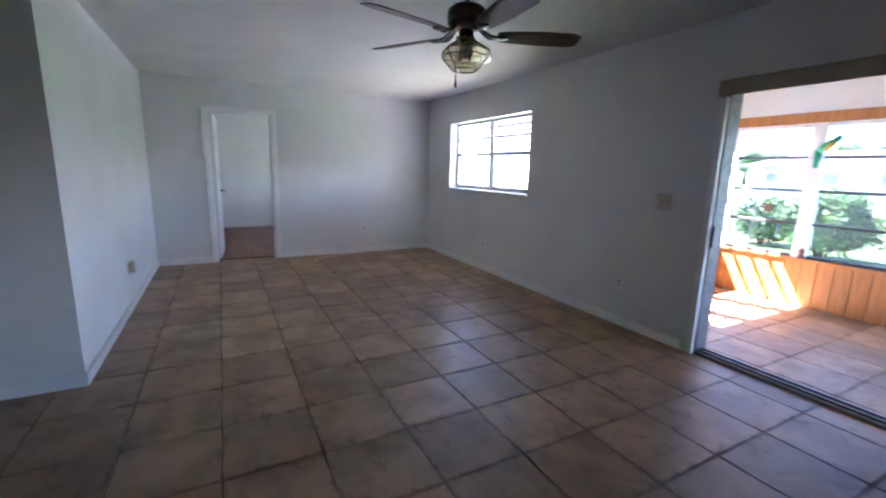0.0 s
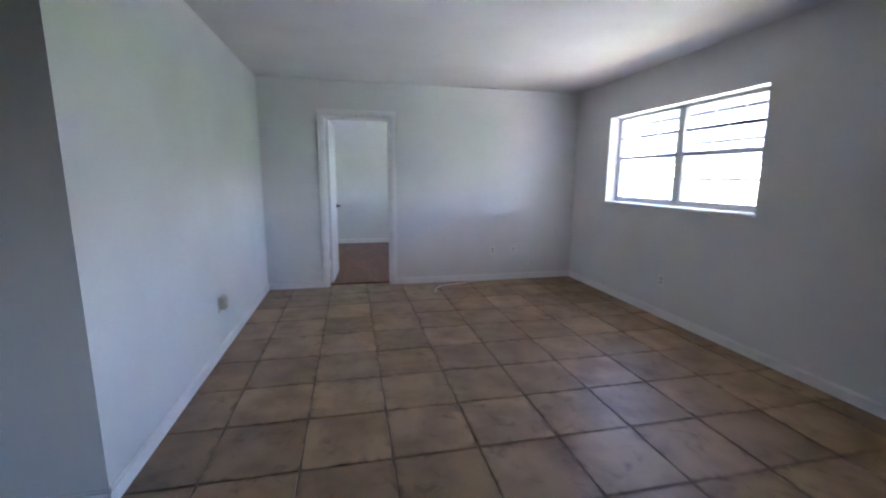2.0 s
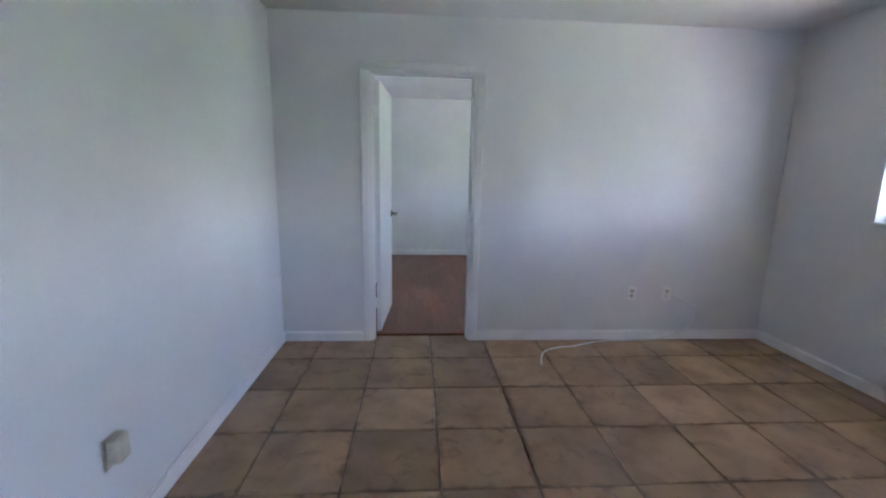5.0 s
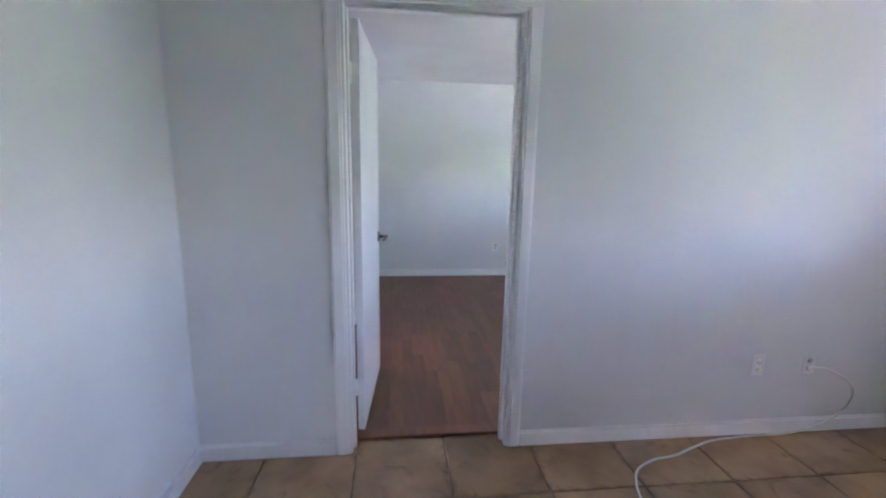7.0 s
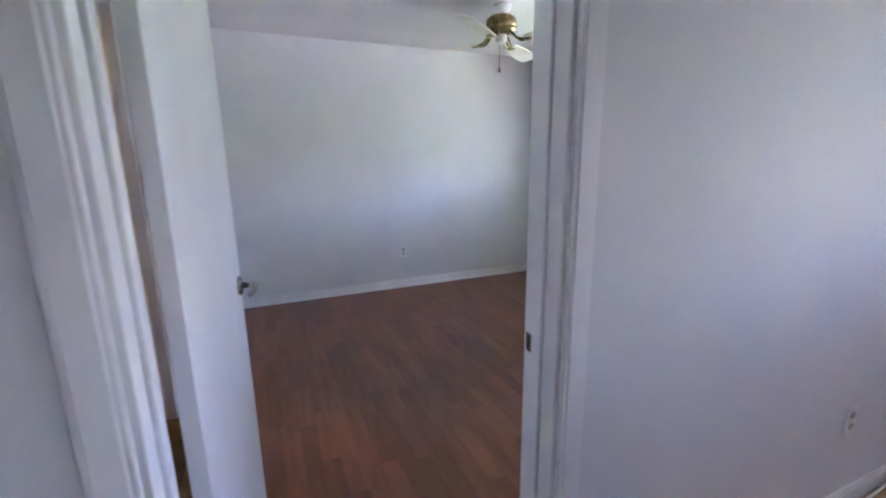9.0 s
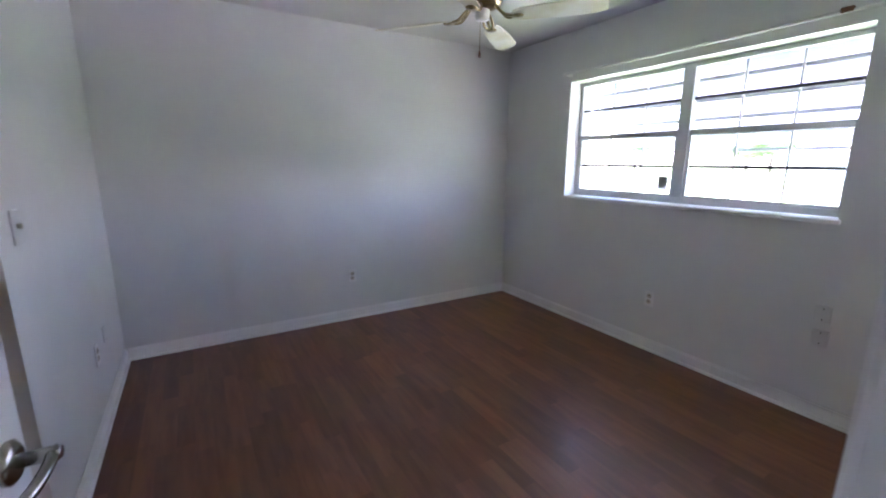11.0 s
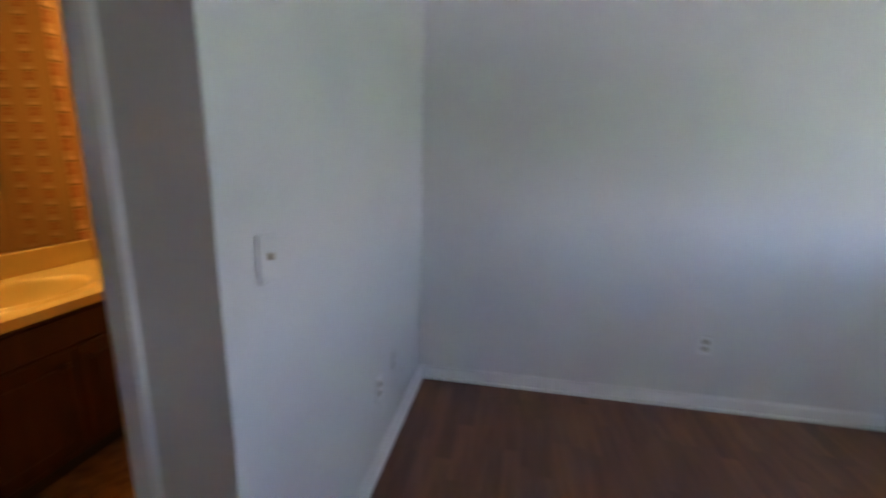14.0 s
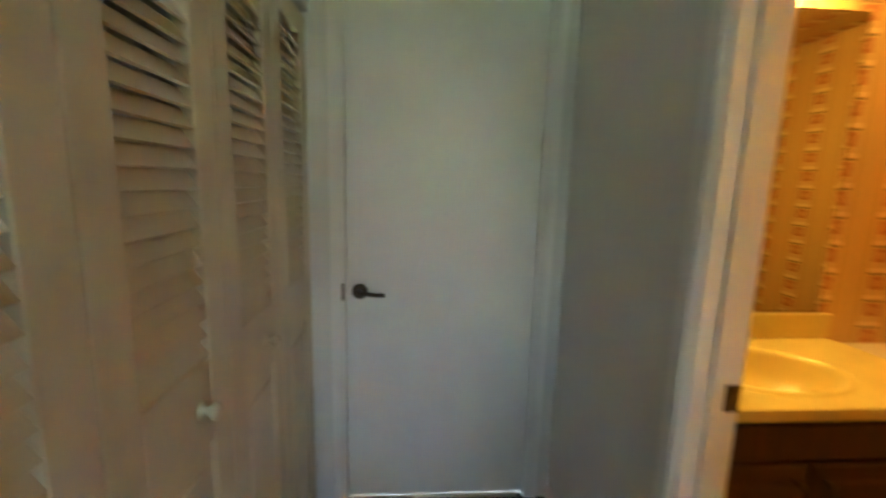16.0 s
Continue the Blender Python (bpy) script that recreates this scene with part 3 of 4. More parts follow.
boxes("end_board", VALANCE, va, (-0.073, -0.001, 1.79, 1.80, 1.895, 1.989))

# ---- sunroom ----
def glazed_wall(name, axis, c0, c1, posts, label, head=2.36):
    """Low panelled wall with boards, window posts, tilting panes, header board and white fascia."""
    root = thing(name, Matrix(), label, "wall", kind="structure")
    def bx(nm, material, d0, d1, a0, a1, z0, z1, bevel=0.002):
        return boxes(nm, material, root, (d0, d1, a0, a1, z0, z1) if axis == "x" else (a0, a1, d0, d1, z0, z1), bevel=bevel)
    a0, a1 = posts[0], posts[-1]
    bx("core", STUCCO, c0 + 0.02, c1, a0, a1, -0.1, 0.49, 0)
    n = round((a1 - a0) / 0.145)
    for i in range(n):
        s = (a1 - a0) / n
        bx("panel_board", PANELW, c0, c0 + 0.019, a0 + i * s + 0.002, a0 + (i + 1) * s - 0.002, 0.0, 0.49, 0.003)
    bx("sill_board", PANELW, c0 - 0.012, c1, a0, a1, 0.491, 0.515)
    bx("header_board", PANELW, c0, c1, a0, a1, 1.93, 2.035)
    bx("fascia", PAINT, c0 + 0.01, c1, a0, a1, 2.036, head, 0)
    for p in posts:
        bx("post", TRIM, c0 + 0.005, c1 - 0.02, max(a0, p - 0.06), min(a1, p + 0.06), 0.516, 1.929, 0.003)
    for p, q in zip(posts, posts[1:]):
        u0, u1 = p + 0.06, q - 0.06
        for k in range(4):
            z0 = 0.53 + k * 0.35
            pn = bx("pane", TINTED, c0 + 0.05, c0 + 0.055, u0, u1, z0, z0 + 0.335, 0)
            pn.visible_shadow = False
        for z in (0.53, 0.88, 1.23, 1.58):
            bx("window_bar", BAR, c0 + 0.035, c0 + 0.07, u0, u1, z - 0.014 if z > 0.6 else 0.516, z + 0.014)
        bx("window_rail", TRIM, c0 + 0.02, c0 + 0.08, u0, u1, 1.89, 1.929)


glazed_wall("wall_sunroom_east", "x", SX, SX + 0.13, [-3.1, -2.1, -1.26, -0.42, 0.43, 1.28, 2.13, SN], "orange wood panelled wall below a row of awning windows")
glazed_wall("wall_sunroom_north", "y", SN, SN + 0.13, [3.601, 4.3, 5.0, SX + 0.13], "orange wood panelled wall below awning windows")
structure("ceiling_sunroom", CEIL, "white sunroom ceiling", "ceiling", (3.6, 5.95, -3.2, SN + 0.14, 2.36, 2.44))
vent = thing("ceiling_vent", pose(4.75, 1.55, 2.36), "round white vent in the sunroom ceiling", "vent")
bm = bmesh.new()
lathe(bm, [(0.001, 0), (0.13, 0), (0.14, -0.012), (0.1, -0.02), (0.001, -0.022)], 24)
part("cover", bm, TRIM, vent)


def bird(m):
    """A plain bird-shaped ornament of painted enamel, hung on the window post."""
    root = thing("bird_ornament", m, "green and yellow bird-shaped ornament hung on the window", "ornament")
    bm = bmesh.new()
    lathe(bm, [(0.002, -0.13), (0.03, -0.1), (0.042, -0.04), (0.036, 0.02), (0.026, 0.05), (0.03, 0.075), (0.022, 0.1), (0.003, 0.112)], 14,
          Matrix.Rotation(radians(48), 4, "X"), 0.5, 1)
    part("body", bm, GREEN, root)
    bm = bmesh.new()
    box(bm, -0.008, 0.008, 0.07, 0.115, -0.24, -0.06, bevel=0.004)
    part("tail", bm, GREEN, root)
    bm = bmesh.new()
    lathe(bm, [(0.002, -0.09), (0.022, -0.06), (0.024, 0.0), (0.01, 0.04)], 10, Matrix.Translation((-0.016, -0.02, -0.01)) @ Matrix.Rotation(radians(48), 4, "X"), 0.4, 1)
    part("wing", bm, YELL, root)


bird(pose(SX - 0.02, 2.02, 1.71))
fl = thing("leaf_ornament", pose(SX + 0.03, 2.49, 1.03), "brown leaf-shaped ornament stuck to the pane", "ornament")
bm = bmesh.new()
vs = []
for i in range(14):
    r = 0.085 if i % 2 == 0 else 0.035
    vs.append(bm.verts.new((0, r * math.cos(i * math.pi / 7), r * math.sin(i * math.pi / 7))))
f = bm.faces.new(vs)
g = bmesh.ops.extrude_face_region(bm, geom=[f])
for v in g["geom"]:
    if isinstance(v, bmesh.types.BMVert):
        v.co.x += 0.008
part("leaf", bm, BROWN, fl)
pot = thing("sill_ornament", pose(SX + 0.01, 2.1, 0.516), "small dark figurine on the window sill", "ornament")
bm = bmesh.new()
lathe(bm, [(0.03, 0), (0.034, 0.02), (0.02, 0.05), (0.032, 0.07), (0.02, 0.1), (0.004, 0.11)], 12)
part("figure", bm, BROWN, pot)

# ---- outside ----
structure("ground", GRASS, "sunlit green lawn reaching to the horizon", "ground", (3.61, 400, -300, 300, -0.4, -0.15), (-400, -4.3, -300, 300, -0.4, -0.15),
          (-4.3, 3.61, 10.5, 300, -0.4, -0.15), (-4.3, 3.61, -300, -3.3, -0.4, -0.15))
structure("pavement", CONCRETE, "pale concrete drive beside the house", "pavement", (6.6, 10.0, 3.6, 60.0, -0.149, -0.12))
structure("road", CONCRETE, "pale road beyond the lawn", "road", (24, 30, -150, 150, -0.149, -0.13))
structure("roof", SHINGLE, "grey shingle roof over the house", "roof", (-4.5, 3.68, -3.5, 10.8, 2.56, 2.75), (3.68, 6.0, -3.3, SN + 0.15, 2.46, 2.6))


def clumps(bm, c, r, n, size, rnd, squash=0.8):
    """Many small leaf blades scattered through an uneven crown."""
    for _ in range(n):
        d = Vector((rnd.gauss(0, 1), rnd.gauss(0, 1), rnd.gauss(0, 1))).normalized()
        k = rnd.uniform(0.55, 1.0) * (0.8 + 0.3 * noise.noise(d * 2.3 + Vector(c)))
        p = Vector(c) + Vector((d.x * r * k, d.y * r * k, d.z * r * k * squash))
        a = Vector((rnd.gauss(0, 1), rnd.gauss(0, 1), rnd.gauss(0, 1))).normalized() * size
        b = a.cross(d + Vector((0.1, 0.2, 0.3))).normalized() * size * 0.45
        q = [bm.verts.new(p - a), bm.verts.new(p + b), bm.verts.new(p + a), bm.verts.new(p - b)]
        bm.faces.new(q)


def shrub(x, y, r, n, seed):
    rnd = random.Random(seed)
    root = thing("shrub", pose(x, y, -0.15), "rounded leafy green shrub on the lawn", "shrub", "garden shrubs")
    bm = bmesh.new()
    for k in range(5):
        a = k * 1.257
        tube(bm, [(0, 0, 0), (0.25 * r * math.cos(a), 0.25 * r * math.sin(a), 0.5 * r), (0.6 * r * math.cos(a), 0.6 * r * math.sin(a), 1.1 * r)], [0.03, 0.02, 0.008], 6)
    part("stems", bm, BARK, root)
    bm = bmesh.new()
    clumps(bm, (0, 0, 0.85 * r), r, n, 0.07, rnd, 0.85)
    clumps(bm, (0.1, -0.35 * r, 0.7 * r), r * 0.7, n // 2, 0.07, rnd, 0.85)
    part("crown", bm, LEAF, root)


def tree(x, y, h, r, seed):
    rnd = random.Random(seed)
    root = thing("tree", pose(x, y, -0.15), "broad green shade tree beyond the lawn", "tree", "far trees")
    bm = bmesh.new()
    tube(bm, [(0, 0, 0), (0.1, 0.05, h * 0.3), (0.05, -0.1, h * 0.55), (0.1, 0, h * 0.8)], [0.3, 0.24, 0.16, 0.05], 8)
    for k in range(6):
        a = k * 1.05 + rnd.random()
        tube(bm, [(0.05, 0, h * 0.35 + 0.05 * k * h), (r * 0.4 * math.cos(a), r * 0.4 * math.sin(a), h * 0.55 + 0.04 * k * h), (r * 0.8 * math.cos(a), r * 0.8 * math.sin(a), h * 0.7)],
             [0.11, 0.07, 0.02], 6)
    part("trunk", bm, BARK, root)
    bm = bmesh.new()
    for k in range(7):
        a = k * 0.9
        clumps(bm, (r * 0.55 * math.cos(a), r * 0.55 * math.sin(a), h * (0.6 + 0.05 * (k % 4))), r * 0.55, 380, 0.22, rnd, 0.75)
    part("crown", bm, LEAF, root)


shrub(10.3, 3.6, 0.85, 2600, 1)
shrub(10.6, 2.1, 0.95, 2800, 2)
shrub(11.2, 5.0, 0.7, 1500, 3)
tree(21, 3.5, 6.5, 2.8, 4)
tree(75, 24, 7.0, 3.6, 5)
tree(85, 40, 7.0, 4.0, 6)
tree(80, 62, 7.5, 4.2, 7)
tree(88, 30, 6.0, 4.4, 8)
tree(95, 48, 6.0, 4.2, 9)


def far_house(m):
    root = thing("house", m, "low pale stucco house across the road", "house", "far houses")
    boxes("wall", STUCCO, root, (0, 8, 0, 14, 0, 2.7))
    bm = bmesh.new()
    v = [bm.verts.new(p) for p in ((-0.6, -0.6, 2.7), (8.6, -0.6, 2.7), (8.6, 14.6, 2.7), (-0.6, 14.6, 2.7), (4, 3.5, 4.4), (4, 10.5, 4.4))]
    for q in ((0, 1, 4), (1, 2, 5, 4), (2, 3, 5), (3, 0, 4, 5), (3, 2, 1, 0)):
        bm.faces.new([v[i] for i in q])
    part("roof", bm, SHINGLE, root)
    for y in (2, 6, 11):
        w = boxes("window", TRIM, root, (-0.05, 0.05, y, y + 1.3, 1.0, 2.1))
        boxes("pane", ALUD, w, (-0.06, -0.051, y + 0.08, y + 1.22, 1.08, 2.02))


far_house(pose(52, 12, -0.15))

# ---- fittings ----
def outlet(m, material=PLASTIC, label="white duplex power outlet on the wall", plug=False):
    """Cover plate with two sockets; local x across, y out of the wall, z up."""
    root = thing("power_outlet", m, label, "outlet", "wall outlets")
    boxes("plate", material, root, (-0.036, 0.036, 0.0, 0.006, -0.058, 0.058), bevel=0.003)
    for z in (0.021, -0.021):
        bm = bmesh.new()
        lathe(bm, [(0.001, 0.0), (0.0165, 0.0), (0.0165, 0.0025), (0.001, 0.003)], 18, Matrix.Translation((0, 0.0055, z)) @ Matrix.Rotation(radians(-90), 4, "X"))
        s = part("socket", bm, IVORY if material is PLASTIC else material, root)
        # Slots are raised blocks, coloured dark for the shade inside real openings.
        boxes("slot", SLOT, s, (-0.008, -0.0055, 0.0084, 0.009, z - 0.005, z + 0.006), (0.0055, 0.008, 0.0084, 0.009, z - 0.005, z + 0.006))
    return root


def switch(m, material=PLASTIC, label="white toggle light switch on the wall", n=1):
    root = thing("light_switch", m, label, "switch", "light switches")
    w = 0.036 + 0.023 * (n - 1)
    boxes("plate", material, root, (-w, w, 0, 0.006, -0.058, 0.058), bevel=0.003)
    for k in range(n):
        x = (k - (n - 1) / 2) * 0.046
        bm = bmesh.new()
        box(bm, x - 0.005, x + 0.005, 0.005, 0.02, -0.004, 0.012, bevel=0.002)
        part("toggle", bm, IVORY, root)


def wall_plate(m, label):
    """Plain cover plate with two screws."""
    root = thing("wall_plate", m, label, "wall plate", "wall plates")
    boxes("plate", PAINT, root, (-0.036, 0.036, 0.0, 0.006, -0.045, 0.045), bevel=0.003)
    for z in (0.03, -0.03):
        bm = bmesh.new()
        lathe(bm, [(0.001, 0.0), (0.004, 0.0), (0.003, 0.0015), (0.001, 0.002)], 8, Matrix.Translation((0, 0.0058, z)) @ Matrix.Rotation(radians(-90), 4, "X"))
        part("screw", bm, NICKEL, root)


outlet(pose(2.26, YD - 0.001, 0.40, 0, 0, 180))
ol2 = outlet(pose(2.556, YD - 0.001, 0.398, 0, 0, 180), label="white power outlet with a cord plugged in")
boxes("blank", PLASTIC, ol2, (-0.012, 0.012, 0.009, 0.018, -0.03, -0.008), bevel=0.003)
outlet(pose(XE - 0.001, 4.755, 0.368, 0, 0, 90))
outlet(pose(XE - 0.001, 2.495, 0.388, 0, 0, 90))
outlet(pose(1.65, BN - 0.001, 0.402, 0, 0, 180))
outlet(pose(BE - 0.001, 8.312, 0.404, 0, 0, 90))
outlet(pose(BX + 0.001, 9.205, 0.395, 0, 0, -90), label="white duplex power outlet low on the bedroom wall")
wall_plate(pose(BX + 0.001, 9.45, 0.42, 0, 0, -90), "small white cable plate on the wall")
wall_plate(pose(BE - 0.001, 7.336, 0.60, 0, 0, 90), "blank cable plate painted over beside the window wall")
wall_plate(pose(BE - 0.001, 7.33, 0.468, 0, 0, 90), "blank cable plate painted over near the baseboard")
switch(pose(XE - 0.001, 2.15, 1.146, 0, 0, 90), IVORY, "ivory double light switch on the wall", 2)
switch(pose(BX + 0.001, 8.44, 1.165, 0, 0, -90), PAINT)
oll = outlet(pose(XL + 0.001, 4.66, 0.385, 0, 0, -90), IVORY, "outlet with a plugged-in beige adapter on the wall")
boxes("adapter", IVORY, oll, (-0.032, 0.032, 0.007, 0.052, -0.035, 0.062), bevel=0.008)

cord = thing("cord", Matrix(), "white cord plugged in and trailing over the tiles", "cord")
bm = bmesh.new()
tube(bm, smooth_path([(2.556, YD - 0.02, 0.385), (2.62, YD - 0.045, 0.385), (2.73, YD - 0.06, 0.33), (2.80, YD - 0.05, 0.25), (2.78, YD - 0.04, 0.15), (2.66, YD - 0.035, 0.06), (2.48, YD - 0.03, 0.012),
                      (2.28, YD - 0.03, 0.006), (2.03, YD - 0.05, 0.006), (1.87, YD - 0.10, 0.006), (1.74, YD - 0.15, 0.006), (1.62, YD - 0.17, 0.006), (1.50, YD - 0.23, 0.006),
                      (1.44, YD - 0.32, 0.006), (1.41, YD - 0.41, 0.006), (1.395, YD - 0.47, 0.006)], 8), 0.0055, 8)
part("cable", bm, CORDM, cord)

rod = thing("curtain_rod", pose(BE, 0, 0), "thin white curtain rod above the window", "curtain rod")
bm = bmesh.new()
tube(bm, [(-0.08, 7.2, 2.092), (-0.08, 8.2, 2.086), (-0.08, 9.21, 2.094)], 0.008, 8)
part("pole", bm, TRIM, rod)
bm = bmesh.new()
tube(bm, [(-0.08, 9.09, 2.094), (-0.08, 9.22, 2.094)], 0.012, 8)
part("sleeve", bm, TRIM, rod)
for y in (7.21, 9.2):
    boxes("bracket", TRIM, rod, (-0.085, -0.0005, y - 0.008, y + 0.008, 2.083, 2.102), bevel=0.002)
boxes("clip", BROWN, rod, (-0.092, -0.068, 7.42, 7.47, 2.085, 2.11), bevel=0.004, label="reddish-brown clip on the rod")


# ---- ceiling fans ----
def ceiling_fan(m, nb, a0, radius, zb, label, blade, metal, body, chain, lantern, droop=0.02):
    """Canopy, rod, motor, blades on curved irons, pull chain and an optional glass lantern; local z 0 is the ceiling."""
    root = thing("ceiling_fan", m, label, "ceiling fan")
    bm = bmesh.new()
    lathe(bm, [(0.03, -0.055), (0.062, -0.04), (0.068, 0.0), (0.001, 0.0)], 24)
    part("canopy", bm, body, root)
    bm = bmesh.new()
    tube(bm, [(0, 0, -0.05), (0, 0, zb + 0.11)], 0.012, 12)
    part("downrod", bm, body, root)
    bm = bmesh.new()
    lathe(bm, [(0.03, zb + 0.12), (0.085, zb + 0.105), (0.108, zb + 0.085), (0.112, zb + 0.04), (0.1, zb + 0.03), (0.001, zb + 0.028)], 28)
    part("motor", bm, metal, root)
    bm = bmesh.new()
    lathe(bm, [(0.104, zb + 0.032), (0.108, zb + 0.015), (0.085, zb - 0.005), (0.05, zb - 0.015), (0.001, zb - 0.016)], 28)
    for k in range(16):
        a = k * math.pi / 8
        box(bm, *sorted((0.1 * math.cos(a), 0.1 * math.cos(a) + 0.012)), *sorted((0.1 * math.sin(a), 0.1 * math.sin(a) + 0.012)), zb + 0.01, zb + 0.03)
    part("flywheel", bm, metal, root)
    bm = bmesh.new()
    lathe(bm, [(0.001, zb - 0.075), (0.036, zb - 0.072), (0.042, zb - 0.055), (0.042, zb - 0.02), (0.03, zb - 0.012)], 20)
    part("switch_housing", bm, body, root)
    for k in range(nb):
        mm = Matrix.Rotation(radians(a0 + 360 / nb * k), 4, "Z")
        bm = bmesh.new()
        for w in (-0.024, 0.024):
            tube(bm, smooth_path([(0.07, 0.3 * w, zb), (0.105, w, zb - 0.3 * droop - 0.012), (0.14, 1.1 * w, zb - 0.8 * droop - 0.008), (0.19, 0.6 * w, zb + 0.002 - droop)], 4), 0.0075, 6)
        tube(bm, smooth_path([(0.08, 0.0, zb - 0.004), (0.13, 0.0, zb - 0.55 * droop - 0.014), (0.215, 0.0, zb - droop)], 4), 0.009, 6)
        lathe(bm, [(0.004, -0.006), (0.03, -0.004), (0.034, 0.003), (0.004, 0.004)], 14, Matrix.Translation((0.205, 0, zb - droop)), 1.1, 1.0)
        arm = part("blade_iron", bm, metal, root, m=mm)
        bm = bmesh.new()
        n, xs = 10, []
        for i in range(n + 1):
            x = 0.18 + (radius - 0.18) * i / n
            w = 0.05 + 0.016 * min(1, i / 5)
            if i == n:
                w = 0.046
            if i == 0:
                w = 0.036
            xs.append((x, w))
        top, bot = [], []
        for x, w in xs:
            for s in (-1, 1):
                tilt = -s * w * 0.24
                top.append(bm.verts.new((x, s * w, zb + 0.012 - droop + tilt)))
                bot.append(bm.verts.new((x, s * w, zb + 0.006 - droop + tilt)))
        for i in range(n):
            a, b, c, d = 2 * i, 2 * i + 1, 2 * i + 3, 2 * i + 2
            bm.faces.new((top[a], top[b], top[c], top[d]))
            bm.faces.new((bot[d], bot[c], bot[b], bot[a]))
            bm.faces.new((top[a], top[d], bot[d], bot[a]))
            bm.faces.new((top[c], top[b], bot[b], bot[c]))
        bm.faces.new((top[0], bot[0], bot[1], top[1]))
        bm.faces.new((top[-1], bot[-1], bot[-2], top[-2]))
        part("blade", bm, blade, root, m=mm)
    cx, zt, ze = chain
    bm = bmesh.new()
    tube(bm, [(cx, 0.02, zt), (cx, 0.02, ze + 0.04)], 0.0022, 6)
    ch = part("pull_chain", bm, metal, root)
    bm = bmesh.new()
    lathe(bm, [(0.002, ze + 0.045), (0.006, ze + 0.03), (0.008, ze + 0.008), (0.003, ze)], 12, Matrix.Translation((cx, 0.02, 0)))
    part("pull_knob", bm, BROWN, ch)
    if lantern:
        z0 = zb - 0.075
        bm = bmesh.new()
        lathe(bm, [(0.05, z0 + 0.02), (0.035, z0 - 0.0), (0.03, z0 - 0.012), (0.001, z0 - 0.014)], 16)
        lan = part("light_kit", bm, BRASS, root)
        rings = [(0.055, z0), (0.138, z0 - 0.05), (0.138, z0 - 0.085), (0.075, z0 - 0.155)]
        n = 6
        pts = [[Vector((r * math.cos(2 * math.pi * i / n + 0.3), r * math.sin(2 * math.pi * i / n + 0.3), z)) for i in range(n)] for r, z in rings]
        bm = bmesh.new()
        for i in range(n):
            for a, b in zip(pts, pts[1:]):
                tube(bm, [a[i], b[i]], 0.0035, 5)
            for a in pts:
                tube(bm, [a[i], a[(i + 1) % n]], 0.0035, 5)
        part("lantern_frame", bm, BRONZE, root, "dark leaded lantern frame")
        for i in range(n):
            for a, b in zip(pts, pts[1:]):
                bm = bmesh.new()
                q = [bm.verts.new(p) for p in (a[i], a[(i + 1) % n], b[(i + 1) % n], b[i])]
                f = bm.faces.new(q)
                g = bmesh.ops.extrude_face_region(bm, geom=[f])
                nrm = (a[i] + a[(i + 1) % n]) * 0.5
                for v in g["geom"]:
                    if isinstance(v, bmesh.types.BMVert):
                        v.co -= Vector((nrm.x, nrm.y, 0)).normalized() * 0.002
                part("lantern_pane", bm, LAMPGLASS, root)
        for k in range(3):
            bm = bmesh.new()
            a = k * 2.1
            lathe(bm, [(0.006, z0 - 0.01), (0.008, z0 - 0.035), (0.016, z0 - 0.06), (0.012, z0 - 0.09), (0.002, z0 - 0.105)], 12, Matrix.Translation((0.03 * math.cos(a), 0.03 * math.sin(a), 0)))
            part("bulb", bm, PLASTIC, root)
    return root


ceiling_fan(pose(1.545, 2.225, H), 5, -23, 0.66, -0.285, "dark five-blade ceiling fan with a leaded glass lantern", BLADEW, BRONZE, BRONZE, (-0.05, -0.33, -0.615), True, 0.05)
ceiling_fan(pose(2.05, 8.71, H), 4, 38, 0.68, -0.185, "white and brass four-blade ceiling fan", BLADE2, BRASSD, PLASTIC, (0.0, -0.24, -0.455), False, 0.07)


# ---- louvered closet doors ----
def bifold(m, w, knob, group="closet door panels"):
    """A folding door leaf: stiles, rails, slanted slats above and a raised panel below; local x along, y towards the hall."""
    root = thing("closet_door", m, "cream painted louvered folding closet door", "closet door", group)
    st = 0.082
    for a, b in ((0.001, st), (w - st, w - 0.001)):
        boxes("stile", CREAM, root, (a, b, 0, 0.028, 0.012, 2.03), bevel=0.003)
    for z0, z1 in ((0.012, 0.14), (0.90, 1.085), (1.95, 2.03)):
        boxes("rail", CREAM, root, (st, w - st, 0.001, 0.027, z0, z1), bevel=0.003)
    boxes("panel", CREAM, root, (st, w - st, 0.008, 0.018, 0.14, 0.90), (st + 0.03, w - st - 0.03, 0.018, 0.024, 0.18, 0.86), bevel=0.004)
    bm = bmesh.new()
    box(bm, st, w - st, -0.021, 0.021, -0.003, 0.003)
    me = mesh_of("slat", bm, CREAM)
    z = 1.105
    while z < 1.945:
        s = new("slat", me)
        s.parent = root
        s.matrix_basis = pose(0, 0.012, z, -55, 0, 0)
        z += 0.037
    if knob:
        bm = bmesh.new()
        lathe(bm, [(0.02, 0.0), (0.021, 0.003), (0.009, 0.006), (0.008, 0.014), (0.017, 0.022), (0.019, 0.03), (0.013, 0.036), (0.001, 0.038)], 18, Matrix.Translation((knob, 0.028, 0.99)) @ Matrix.Rotation(radians(-90), 4, "X"))
        part("knob", bm, CREAM, root, "small cream round knob")


for k, kn in ((0, 0), (1, 0.15), (2, 0.13), (3, 0)):
    bifold(pose(-1.798 + 0.383 * k, HY0 - 0.03, 0), 0.382, kn)
